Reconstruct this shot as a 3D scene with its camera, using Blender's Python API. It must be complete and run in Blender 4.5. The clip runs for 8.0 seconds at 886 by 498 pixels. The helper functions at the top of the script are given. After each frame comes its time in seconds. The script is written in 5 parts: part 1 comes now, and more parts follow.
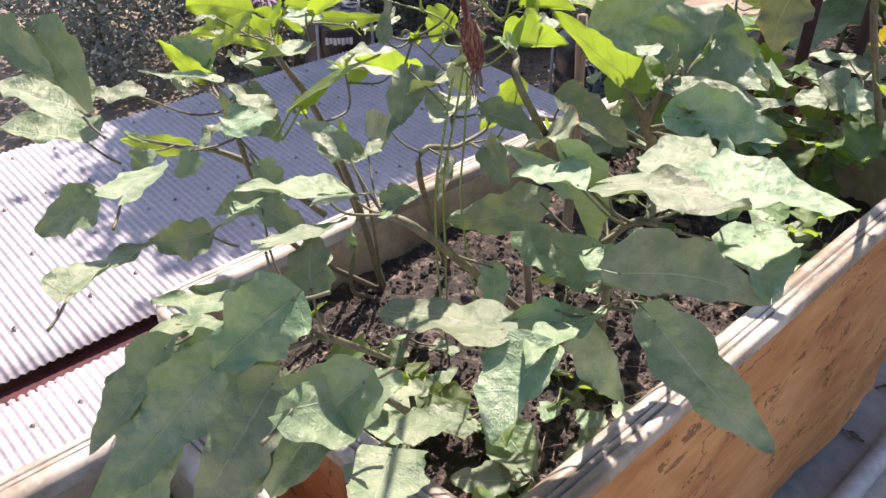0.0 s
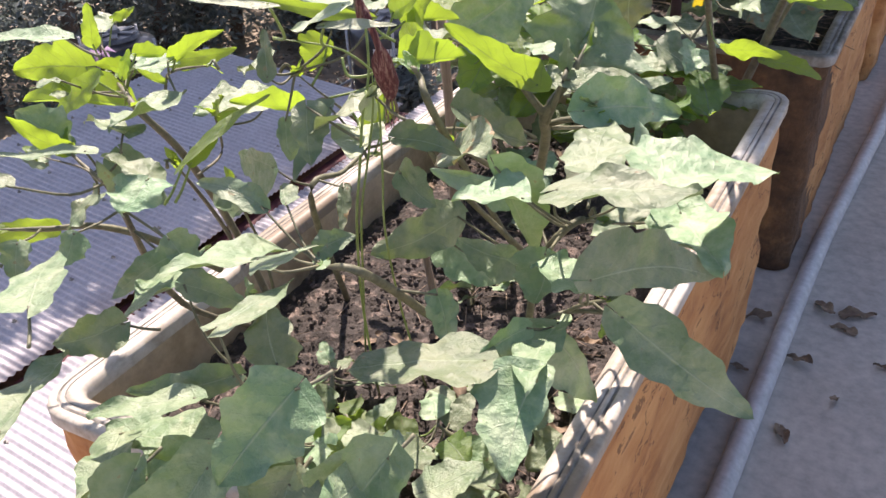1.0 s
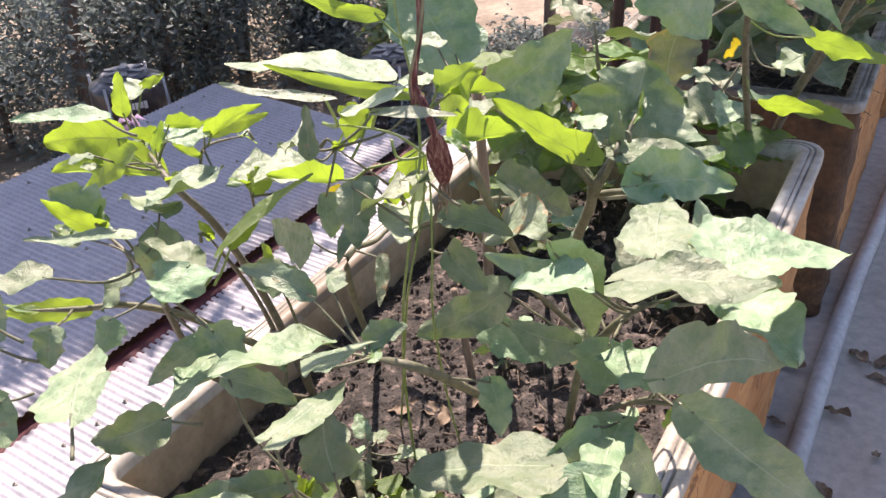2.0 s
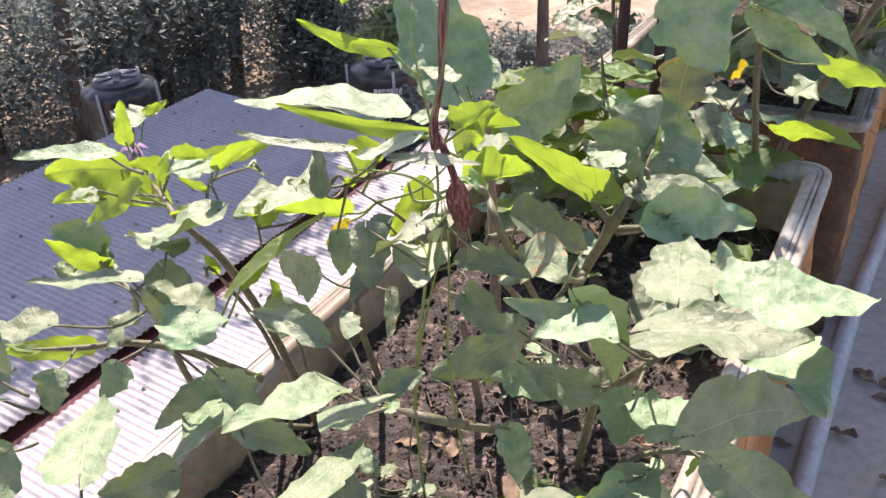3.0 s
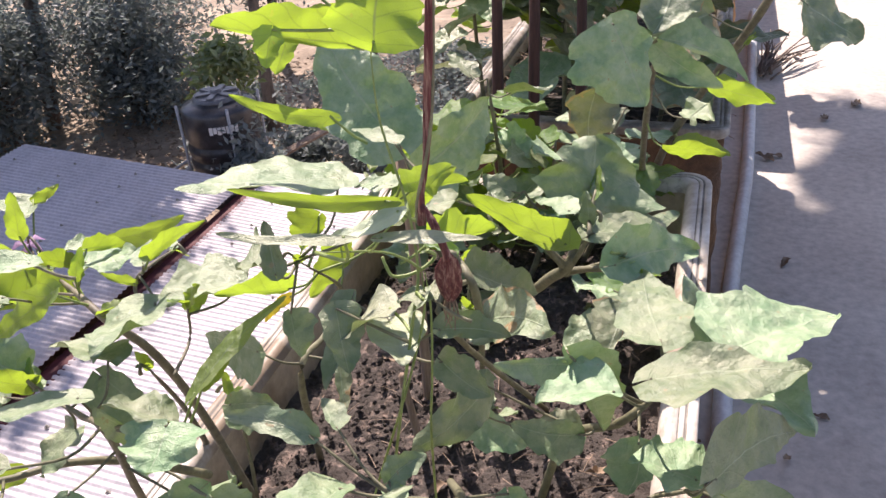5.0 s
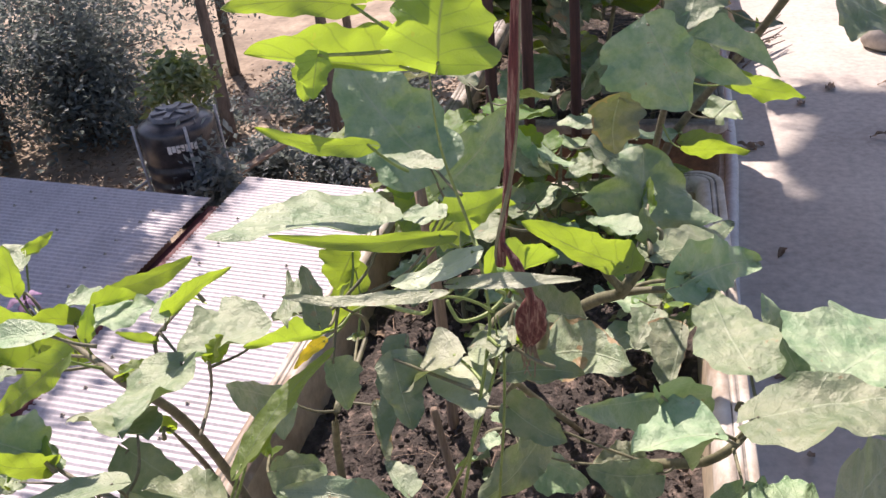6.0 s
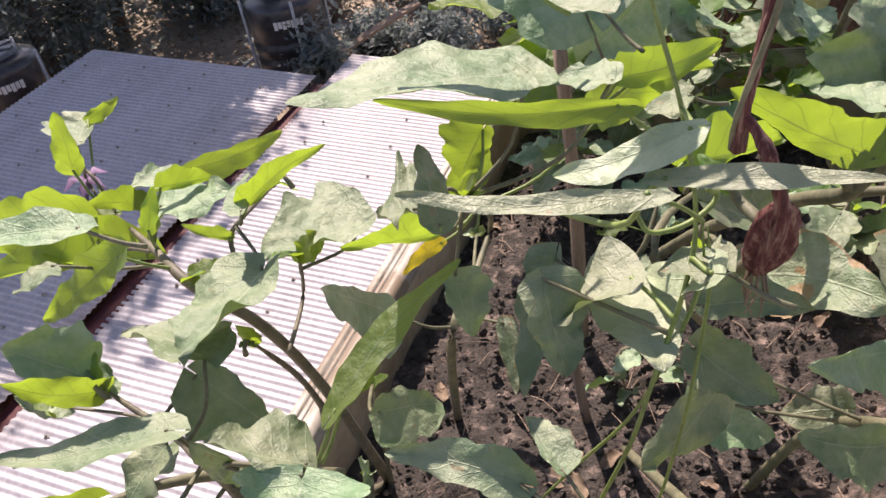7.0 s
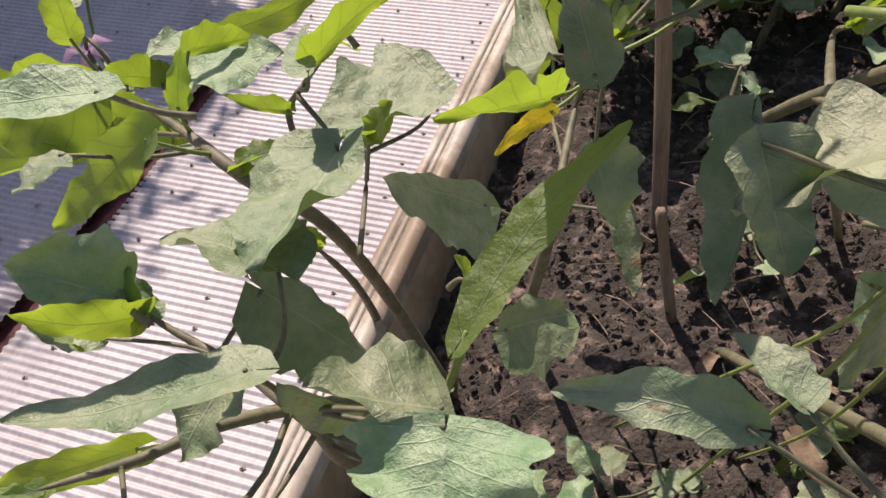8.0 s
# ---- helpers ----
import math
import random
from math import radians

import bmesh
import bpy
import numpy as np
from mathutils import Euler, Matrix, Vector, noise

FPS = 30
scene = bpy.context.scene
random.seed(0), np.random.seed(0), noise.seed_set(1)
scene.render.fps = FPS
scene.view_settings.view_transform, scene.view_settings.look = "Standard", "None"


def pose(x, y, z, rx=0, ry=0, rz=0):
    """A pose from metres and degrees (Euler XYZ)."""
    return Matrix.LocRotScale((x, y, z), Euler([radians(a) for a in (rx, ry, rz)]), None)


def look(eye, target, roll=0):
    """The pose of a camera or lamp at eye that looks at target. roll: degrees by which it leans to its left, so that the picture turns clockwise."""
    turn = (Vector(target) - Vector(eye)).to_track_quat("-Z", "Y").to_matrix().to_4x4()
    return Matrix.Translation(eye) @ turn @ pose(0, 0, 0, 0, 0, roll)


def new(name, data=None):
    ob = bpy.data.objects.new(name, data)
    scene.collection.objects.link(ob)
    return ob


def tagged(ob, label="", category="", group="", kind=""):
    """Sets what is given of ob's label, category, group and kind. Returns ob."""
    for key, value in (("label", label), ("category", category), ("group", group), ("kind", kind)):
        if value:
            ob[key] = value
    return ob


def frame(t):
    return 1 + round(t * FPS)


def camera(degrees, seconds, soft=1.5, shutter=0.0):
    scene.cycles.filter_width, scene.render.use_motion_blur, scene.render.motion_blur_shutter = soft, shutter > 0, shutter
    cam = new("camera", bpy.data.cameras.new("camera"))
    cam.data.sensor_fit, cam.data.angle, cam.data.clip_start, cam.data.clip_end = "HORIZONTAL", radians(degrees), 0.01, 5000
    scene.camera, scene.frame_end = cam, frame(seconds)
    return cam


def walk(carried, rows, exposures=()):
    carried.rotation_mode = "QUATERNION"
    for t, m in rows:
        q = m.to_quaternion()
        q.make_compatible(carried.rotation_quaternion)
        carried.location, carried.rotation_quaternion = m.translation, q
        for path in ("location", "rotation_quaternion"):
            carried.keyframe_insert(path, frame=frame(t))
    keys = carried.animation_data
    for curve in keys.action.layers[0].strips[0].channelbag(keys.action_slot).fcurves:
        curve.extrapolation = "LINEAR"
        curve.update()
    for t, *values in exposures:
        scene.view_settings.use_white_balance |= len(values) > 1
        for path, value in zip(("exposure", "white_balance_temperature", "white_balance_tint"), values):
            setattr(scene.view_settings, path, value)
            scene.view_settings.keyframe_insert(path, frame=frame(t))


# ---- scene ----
cam = camera(56.5, 8.0)
PATH = [
    (0, (0.27, 0.107, 1.127), (-0.933, 1.276, 0.039), 0.6),
    (0.5, (0.197, 0.076, 1.126), (-0.745, 1.442, 0.009), -2.5),
    (1, (0.169, 0.08, 1.139), (-0.708, 1.498, 0.034), -3.1),
    (1.5, (0.122, 0.107, 1.159), (-0.773, 1.529, 0.074), -3.6),
    (2, (0.111, 0.105, 1.164), (-0.795, 1.55, 0.12), -3.9),
    (2.2, (0.11, 0.103, 1.17), (-0.793, 1.56, 0.139), -3.6),
    (3.3, (0.064, 0.128, 1.185), (-0.821, 1.583, 0.136), -3.6),
    (3.5, (0.056, 0.126, 1.187), (-0.821, 1.571, 0.117), -3.2),
    (4, (0.035, 0.125, 1.2), (-0.791, 1.598, 0.128), -3.0),
    (4.5, (-0.002, 0.115, 1.204), (-0.739, 1.661, 0.17), -3.0),
    (4.7, (-0.011, 0.113, 1.209), (-0.682, 1.694, 0.185), -3.3),
    (5.8, (-0.091, 0.159, 1.209), (-0.501, 1.844, 0.213), -6.8),
    (6, (-0.112, 0.166, 1.204), (-0.6, 1.82, 0.19), -6.6),
    (6.5, (-0.135, 0.218, 1.186), (-0.826, 1.74, 0.087), -7.7),
    (7, (-0.188, 0.295, 1.118), (-0.89, 1.72, -0.097), -10.3),
    (7.5, (-0.253, 0.341, 1.082), (-0.907, 1.67, -0.262), -13.2),
    (8, (-0.29, 0.35, 1.045), (-0.951, 1.616, -0.356), -13.2),
]
walk(cam, [(t, look(eye, target, roll)) for t, eye, target, roll in PATH], [(0, 0.93, 6950, 22), (2, 1.07, 6950, 23), (4.5, 1.01, 6950, 25), (6, 0.74, 7000, 25), (7, 0.66, 7100, 24), (8, 0.22, 7300, 22)])

# ---- light ----
TO_SUN = Vector((-0.36, 0.50, 0.79)).normalized()
world = bpy.data.worlds.new("sky")
scene.world = world
world.use_nodes = True
wn = world.node_tree.nodes
sky = wn.new("ShaderNodeTexSky")
sky.sky_type = "NISHITA"
sky.sun_disc = False
sky.sun_elevation = math.asin(TO_SUN.z)
sky.sun_rotation = math.atan2(TO_SUN.x, TO_SUN.y)
world.node_tree.links.new(sky.outputs[0], wn["Background"].inputs[0])
wn["Background"].inputs[1].default_value = 0.105
sun_data = bpy.data.lights.new("sun", "SUN")
sun_data.energy, sun_data.angle, sun_data.color = 5.0, radians(0.53), (1.0, 0.95, 0.87)
sun = new("sun", sun_data)
sun.matrix_world = look(TO_SUN * 40, (0, 0, 0))


# ---- materials ----
def material(name, build):
    m = bpy.data.materials.new(name)
    m.use_nodes = True
    t = m.node_tree
    build(t.nodes, t.links, t.nodes["Principled BSDF"])
    return m


def ramp(n, l, value, stops):
    r = n.new("ShaderNodeValToRGB")
    while len(r.color_ramp.elements) < len(stops):
        r.color_ramp.elements.new(0.5)
    for e, (at, c) in zip(r.color_ramp.elements, stops):
        e.position, e.color = at, (*c, 1)
    l.new(value, r.inputs[0])
    return r.outputs[0]


def noise_tex(n, l, scale, detail=5, rough=0.6, stretch=None, coord="Object"):
    tc = n.new("ShaderNodeTexCoord")
    src = tc.outputs[coord]
    if stretch:
        mp = n.new("ShaderNodeMapping")
        mp.inputs["Scale"].default_value = stretch
        l.new(src, mp.inputs[0])
        src = mp.outputs[0]
    t = n.new("ShaderNodeTexNoise")
    t.inputs["Scale"].default_value, t.inputs["Detail"].default_value, t.inputs["Roughness"].default_value = scale, detail, rough
    l.new(src, t.inputs["Vector"])
    return t.outputs["Fac"]


def mix(n, l, fac, a, b, kind="MIX"):
    m = n.new("ShaderNodeMix")
    m.data_type, m.blend_type = "RGBA", kind
    for sock, v in ((m.inputs[0], fac), (m.inputs[6], a), (m.inputs[7], b)):
        if isinstance(v, (int, float)):
            sock.default_value = v
        elif isinstance(v, tuple):
            sock.default_value = (*v, 1)
        else:
            l.new(v, sock)
    return m.outputs[2]


def calc(n, l, op, a, b=0.0, c=0.0):
    m = n.new("ShaderNodeMath")
    m.operation = op
    for sock, v in zip(m.inputs, (a, b, c)):
        if isinstance(v, (int, float)):
            sock.default_value = v
        else:
            l.new(v, sock)
    return m.outputs[0]


def bump(n, l, p, height, strength, distance):
    b = n.new("ShaderNodeBump")
    b.inputs["Strength"].default_value, b.inputs["Distance"].default_value = strength, distance
    l.new(height, b.inputs["Height"])
    l.new(b.outputs[0], p.inputs["Normal"])


def surface(name, stops, scale, rough=0.8, bump_at=0.3, depth=0.004, stretch=None, fine=None, metal=0.0):
    """A surface with two scales of variation and a little relief."""
    def build(n, l, p):
        big = noise_tex(n, l, scale, 6, 0.62, stretch)
        small = noise_tex(n, l, fine or scale * 7, 4, 0.6, stretch)
        col = ramp(n, l, big, stops)
        col = mix(n, l, 0.35, col, ramp(n, l, small, [(0.3, (0.25, 0.25, 0.25)), (0.7, (0.75, 0.75, 0.75))]), "OVERLAY")
        l.new(col, p.inputs["Base Color"])
        p.inputs["Roughness"].default_value, p.inputs["Metallic"].default_value = rough, metal
        bump(n, l, p, small, bump_at, depth)
    return material(name, build)


def leaf_material(name, top, pale, glow, through_share, spots=0.0):
    """A leaf blade: ribs by its own coordinates, downy patches, puckered relief, light passing through."""
    def build(n, l, p):
        uv = n.new("ShaderNodeUVMap")
        uv.uv_map = "blade"
        sep = n.new("ShaderNodeSeparateXYZ")
        l.new(uv.outputs[0], sep.inputs[0])
        u, v = sep.outputs[0], sep.outputs[1]
        across = calc(n, l, "ABSOLUTE", v)
        wander = calc(n, l, "MULTIPLY", noise_tex(n, l, 45, 2), 0.35)
        mid = calc(n, l, "SUBTRACT", 1.0, calc(n, l, "MULTIPLY", across, 22.0))
        run = calc(n, l, "ADD", wander, calc(n, l, "SUBTRACT", calc(n, l, "MULTIPLY", u, 5.0), calc(n, l, "MULTIPLY", across, 1.5)))
        near = calc(n, l, "ABSOLUTE", calc(n, l, "SUBTRACT", calc(n, l, "FRACT", run), 0.5))
        side = calc(n, l, "SUBTRACT", 1.0, calc(n, l, "MULTIPLY", near, 16.0))
        ribs = calc(n, l, "MAXIMUM", calc(n, l, "MAXIMUM", mid, 0.0), calc(n, l, "MULTIPLY", calc(n, l, "MAXIMUM", side, 0.0), 0.5))
        info = n.new("ShaderNodeObjectInfo")
        patch = noise_tex(n, l, 30, 6, 0.66)
        grain = noise_tex(n, l, 340, 4, 0.65)
        col = mix(n, l, ramp(n, l, patch, [(0.40, (0, 0, 0)), (0.82, (1, 1, 1))]), top, pale)
        tone = n.new("ShaderNodeHueSaturation")
        l.new(calc(n, l, "ADD", calc(n, l, "MULTIPLY", info.outputs["Random"], 0.55), 0.72), tone.inputs["Value"])
        l.new(calc(n, l, "ADD", calc(n, l, "MULTIPLY", info.outputs["Random"], 0.06), 0.475), tone.inputs["Hue"])
        l.new(col, tone.inputs["Color"])
        col = mix(n, l, calc(n, l, "ADD", calc(n, l, "MULTIPLY", calc(n, l, "MAXIMUM", mid, 0.0), 0.40), calc(n, l, "MULTIPLY", ribs, 0.16)), tone.outputs[0], (0.40, 0.46, 0.31))
        edge = calc(n, l, "POWER", across, 6.0)
        dry = calc(n, l, "GREATER_THAN", calc(n, l, "ADD", noise_tex(n, l, 17, 3), calc(n, l, "MULTIPLY", edge, 0.15)), 1.0 - spots)
        holes = calc(n, l, "GREATER_THAN", noise_tex(n, l, 120, 2, 0.5), 0.735)
        col = mix(n, l, calc(n, l, "MAXIMUM", dry, calc(n, l, "MULTIPLY", holes, 0.6)), col, (0.30, 0.20, 0.10))
        l.new(col, p.inputs["Base Color"])
        p.inputs["Roughness"].default_value = 0.46
        p.inputs["Specular IOR Level"].default_value = 0.5
        p.inputs["IOR"].default_value = 1.6
        p.inputs["Sheen Weight"].default_value = 0.1
        p.inputs["Sheen Roughness"].default_value = 0.45
        cells = n.new("ShaderNodeTexVoronoi")
        cells.feature = "SMOOTH_F1"
        cells.inputs["Scale"].default_value = 105.0
        tc = n.new("ShaderNodeTexCoord")
        l.new(tc.outputs["Object"], cells.inputs["Vector"])
        height = calc(n, l, "ADD", calc(n, l, "MULTIPLY", ribs, 0.12), calc(n, l, "ADD", calc(n, l, "MULTIPLY", grain, 0.4), calc(n, l, "MULTIPLY", cells.outputs["Distance"], -0.9)))
        bump(n, l, p, height, 0.8, 0.0042)
        tr = n.new("ShaderNodeBsdfTranslucent")
        l.new(mix(n, l, calc(n, l, "MULTIPLY", ribs, 0.8), mix(n, l, ramp(n, l, patch, [(0.3, (0, 0, 0)), (0.7, (1, 1, 1))]), glow, tuple(c * 0.6 for c in glow)), (0.10, 0.14, 0.01)), tr.inputs["Color"])
        both = n.new("ShaderNodeMixShader")
        both.inputs[0].default_value = through_share
        l.new(p.outputs[0], both.inputs[1])
        l.new(tr.outputs[0], both.inputs[2])
        l.new(both.outputs[0], n["Material Output"].inputs["Surface"])
    return material(name, build)


LEAF = leaf_material("eggplant_leaf", (0.146, 0.226, 0.110), (0.425, 0.458, 0.295), (0.30, 0.46, 0.05), 0.09)
BEANLEAF = leaf_material("bean_leaf", (0.34, 0.40, 0.25), (0.52, 0.56, 0.41), (0.34, 0.50, 0.06), 0.10)
# copy of the leaf with sun from behind put into colour and translucency
BACKLIT = leaf_material("backlit_leaf", (0.09, 0.17, 0.045), (0.25, 0.33, 0.12), (0.50, 0.72, 0.05), 0.45)
WILTED = leaf_material("wilted_leaf", (0.12, 0.17, 0.09), (0.40, 0.40, 0.27), (0.30, 0.38, 0.06), 0.12, 0.36)
YELLOWED = leaf_material("yellowed_leaf", (0.55, 0.40, 0.03), (0.45, 0.38, 0.05), (0.8, 0.6, 0.02), 0.45, 0.3)
STEM = surface("green_stem", [(0.3, (0.085, 0.085, 0.05)), (0.7, (0.21, 0.20, 0.12))], 60, 0.6, 0.3, 0.001)
TWIG = surface("purple_stem", [(0.3, (0.085, 0.075, 0.055)), (0.7, (0.21, 0.19, 0.125))], 70, 0.6, 0.3, 0.001)
VINE = surface("vine_stem", [(0.3, (0.13, 0.19, 0.05)), (0.7, (0.24, 0.31, 0.09))], 60, 0.5, 0.2, 0.001)
DRYRED = surface("dry_red_husk", [(0.3, (0.07, 0.014, 0.018)), (0.5, (0.17, 0.045, 0.045)), (0.66, (0.42, 0.25, 0.2))], 60, 0.75, 0.8, 0.003, (7, 7, 0.5))
def foam(n, l, p):
    big = noise_tex(n, l, 9, 6, 0.65, (1, 0.5, 1.5))
    small = noise_tex(n, l, 90, 4, 0.65)
    col = ramp(n, l, big, [(0.28, (0.26, 0.10, 0.035)), (0.46, (0.47, 0.21, 0.075)), (0.74, (0.66, 0.36, 0.15))])
    cells = n.new("ShaderNodeTexVoronoi")
    cells.inputs["Scale"].default_value = 26
    tc = n.new("ShaderNodeTexCoord")
    mp = n.new("ShaderNodeMapping")
    mp.inputs["Scale"].default_value = (1, 0.45, 1)
    l.new(tc.outputs["Object"], mp.inputs[0])
    l.new(calc_vector(n, l, mp.outputs[0], small), cells.inputs["Vector"])
    pit = calc(n, l, "MULTIPLY", calc(n, l, "LESS_THAN", cells.outputs["Distance"], 0.22), calc(n, l, "GREATER_THAN", noise_tex(n, l, 6, 3), 0.53))
    crack = calc(n, l, "LESS_THAN", calc(n, l, "ABSOLUTE", calc(n, l, "SUBTRACT", noise_tex(n, l, 5, 6, 0.6, (1, 0.35, 1)), 0.5)), 0.003)
    hole = calc(n, l, "MAXIMUM", pit, crack)
    col = mix(n, l, calc(n, l, "MULTIPLY", hole, 0.7), col, (0.11, 0.045, 0.022))
    l.new(col, p.inputs["Base Color"])
    p.inputs["Roughness"].default_value = 0.9
    bump(n, l, p, calc(n, l, "SUBTRACT", calc(n, l, "MULTIPLY", small, 0.6), hole), 0.8, 0.006)


def calc_vector(n, l, vector, wobble):
    m = n.new("ShaderNodeVectorMath")
    m.operation = "MULTIPLY_ADD"
    l.new(wobble, m.inputs[0])
    m.inputs[1].default_value = (0.05, 0.05, 0.05)
    l.new(vector, m.inputs[2])
    return m.outputs[0]


FOAM = material("aged_foam", foam)
DIRTY = surface("stained_foam", [(0.3, (0.05, 0.03, 0.02)), (0.55, (0.14, 0.075, 0.04)), (0.75, (0.34, 0.17, 0.07))], 11, 0.95, 0.8, 0.008)
def old_plastic(n, l, p):
    # brown blotches: real stain, deepened to stand for leaf shade on the rim
    stain_shade = ramp(n, l, noise_tex(n, l, 5, 6, 0.7), [(0.42, (0.24, 0.18, 0.125)), (0.53, (0.42, 0.37, 0.31)), (0.68, (0.62, 0.59, 0.54))])
    dirt = noise_tex(n, l, 34, 5, 0.7, (1, 0.4, 1))
    col = mix(n, l, ramp(n, l, dirt, [(0.55, (0, 0, 0)), (0.72, (0.8, 0.8, 0.8))]), stain_shade, (0.22, 0.19, 0.15))
    l.new(col, p.inputs["Base Color"])
    l.new(calc(n, l, "ADD", calc(n, l, "MULTIPLY", dirt, 0.5), 0.3), p.inputs["Roughness"])
    bump(n, l, p, dirt, 0.35, 0.002)


PLASTIC = material("white_plastic", old_plastic)
# tan-brown puts the shade inside the box into the cream liner's colour
LINER = surface("shaded_liner", [(0.25, (0.20, 0.145, 0.09)), (0.45, (0.40, 0.32, 0.22)), (0.75, (0.55, 0.47, 0.36))], 8, 0.55, 0.25, 0.002)
GROOVE = surface("dirty_groove", [(0.3, (0.10, 0.09, 0.08)), (0.6, (0.30, 0.28, 0.25)), (0.75, (0.5, 0.48, 0.45))], 30, 0.8)
AGED = surface("aged_rim", [(0.3, (0.06, 0.05, 0.045)), (0.5, (0.22, 0.19, 0.16)), (0.7, (0.48, 0.45, 0.42))], 12, 0.7, 0.4, 0.003)
SOIL = surface("dry_soil", [(0.32, (0.035, 0.029, 0.025)), (0.54, (0.064, 0.052, 0.045)), (0.70, (0.28, 0.21, 0.175))], 45, 0.97, 1.0, 0.006, None, 190)
CONCRETE = surface("terrace_concrete", [(0.25, (0.36, 0.32, 0.285)), (0.5, (0.46, 0.42, 0.375)), (0.75, (0.55, 0.505, 0.45))], 2.2, 0.9, 0.35, 0.003, None, 40)
PIPE = surface("grey_pvc", [(0.3, (0.38, 0.385, 0.40)), (0.7, (0.52, 0.525, 0.54))], 9, 0.45, 0.1, 0.001)
SHEET = surface("galvanised_sheet", [(0.25, (0.33, 0.312, 0.33)), (0.5, (0.43, 0.405, 0.43)), (0.8, (0.51, 0.485, 0.50))], 1.3, 0.5, 0.1, 0.001, (1, 0.3, 1), 24)
REDIRON = surface("red_oxide_purlin", [(0.3, (0.04, 0.008, 0.011)), (0.7, (0.12, 0.022, 0.028))], 6, 0.75)
TANK = surface("black_polythene", [(0.3, (0.02, 0.02, 0.024)), (0.7, (0.07, 0.07, 0.078))], 6, 0.28, 0.1, 0.002)
LID = surface("grey_polythene", [(0.3, (0.07, 0.072, 0.08)), (0.7, (0.15, 0.152, 0.165))], 7, 0.35, 0.1, 0.002)
MARK = surface("white_print", [(0.3, (0.62, 0.62, 0.62)), (0.7, (0.8, 0.8, 0.8))], 8, 0.6)
IRON = surface("grey_iron", [(0.3, (0.30, 0.30, 0.31)), (0.7, (0.5, 0.5, 0.51))], 20, 0.5, 0.1, 0.001)
BARK = surface("bark", [(0.3, (0.08, 0.06, 0.05)), (0.7, (0.24, 0.19, 0.155))], 7, 0.95, 0.9, 0.02, (1, 1, 0.25))
STAKE = surface("weathered_stake", [(0.3, (0.16, 0.11, 0.08)), (0.7, (0.36, 0.27, 0.20))], 20, 0.9, 0.6, 0.002, (4, 4, 0.4))
DARKSTAKE = surface("dark_stake", [(0.3, (0.025, 0.012, 0.012)), (0.7, (0.08, 0.035, 0.03))], 20, 0.85, 0.5, 0.002, (4, 4, 0.4))
EARTH = surface("yard_earth", [(0.25, (0.13, 0.10, 0.075)), (0.5, (0.28, 0.22, 0.165)), (0.75, (0.46, 0.37, 0.28))], 0.8, 0.95, 0.8, 0.03)
def foliage(n, l, p):
    # bluish, lifted tones put the background haze into the foliage colour
    col = ramp(n, l, noise_tex(n, l, 2.2, 6, 0.7), [(0.3, (0.14, 0.168, 0.19)), (0.5, (0.185, 0.218, 0.222)), (0.70, (0.30, 0.32, 0.285))])
    l.new(col, p.inputs["Base Color"])
    p.inputs["Roughness"].default_value = 0.55
    tr = n.new("ShaderNodeBsdfTranslucent")
    l.new(mix(n, l, 0.6, col, (0.22, 0.275, 0.235)), tr.inputs["Color"])
    both = n.new("ShaderNodeMixShader")
    both.inputs[0].default_value = 0.42
    l.new(p.outputs[0], both.inputs[1])
    l.new(tr.outputs[0], both.inputs[2])
    l.new(both.outputs[0], n["Material Output"].inputs["Surface"])


TREELEAF = material("tree_foliage", foliage)
LITTER = surface("dead_leaf", [(0.3, (0.10, 0.065, 0.045)), (0.7, (0.30, 0.22, 0.15))], 30, 0.9, 0.5, 0.002)
BRICK = surface("brick_wall", [(0.3, (0.19, 0.085, 0.05)), (0.7, (0.36, 0.18, 0.11))], 5, 0.92, 0.5, 0.01)


# ---- builders ----
def link_mesh(name, verts, faces, mat, parent=None, label="", smooth=False):
    me = bpy.data.meshes.new(name)
    me.from_pydata(verts, [], faces)
    me.update()
    for m in mat if isinstance(mat, (list, tuple)) else [mat]:
        me.materials.append(m)
    if smooth:
        me.polygons.foreach_set("use_smooth", [True] * len(me.polygons))
    ob = new(name, me)
    if parent:
        ob.parent = parent
    if label:
        ob["label"] = label
    return ob


def part(name, bm, mat, parent=None, label="", smooth=False):
    me = bpy.data.meshes.new(name)
    bm.to_mesh(me)
    bm.free()
    me.materials.append(mat)
    if smooth:
        me.polygons.foreach_set("use_smooth", [True] * len(me.polygons))
    ob = new(name, me)
    if parent:
        ob.parent = parent
    if label:
        ob["label"] = label
    return ob


def thing(name, at, label, category, group=""):
    ob = new(name)
    ob.location = at
    ob.empty_display_size = 0.05
    return tagged(ob, label, category, group)


def block(x0, x1, y0, y1, z0, z1, bevel=0.0):
    bm = bmesh.new()
    bmesh.ops.create_cube(bm, size=1)
    for v in bm.verts:
        v.co = Vector(((x0, x1)[v.co.x > 0], (y0, y1)[v.co.y > 0], (z0, z1)[v.co.z > 0]))
    if bevel:
        bmesh.ops.bevel(bm, geom=bm.edges, offset=bevel, segments=2, affect="EDGES", profile=0.6)
    return bm


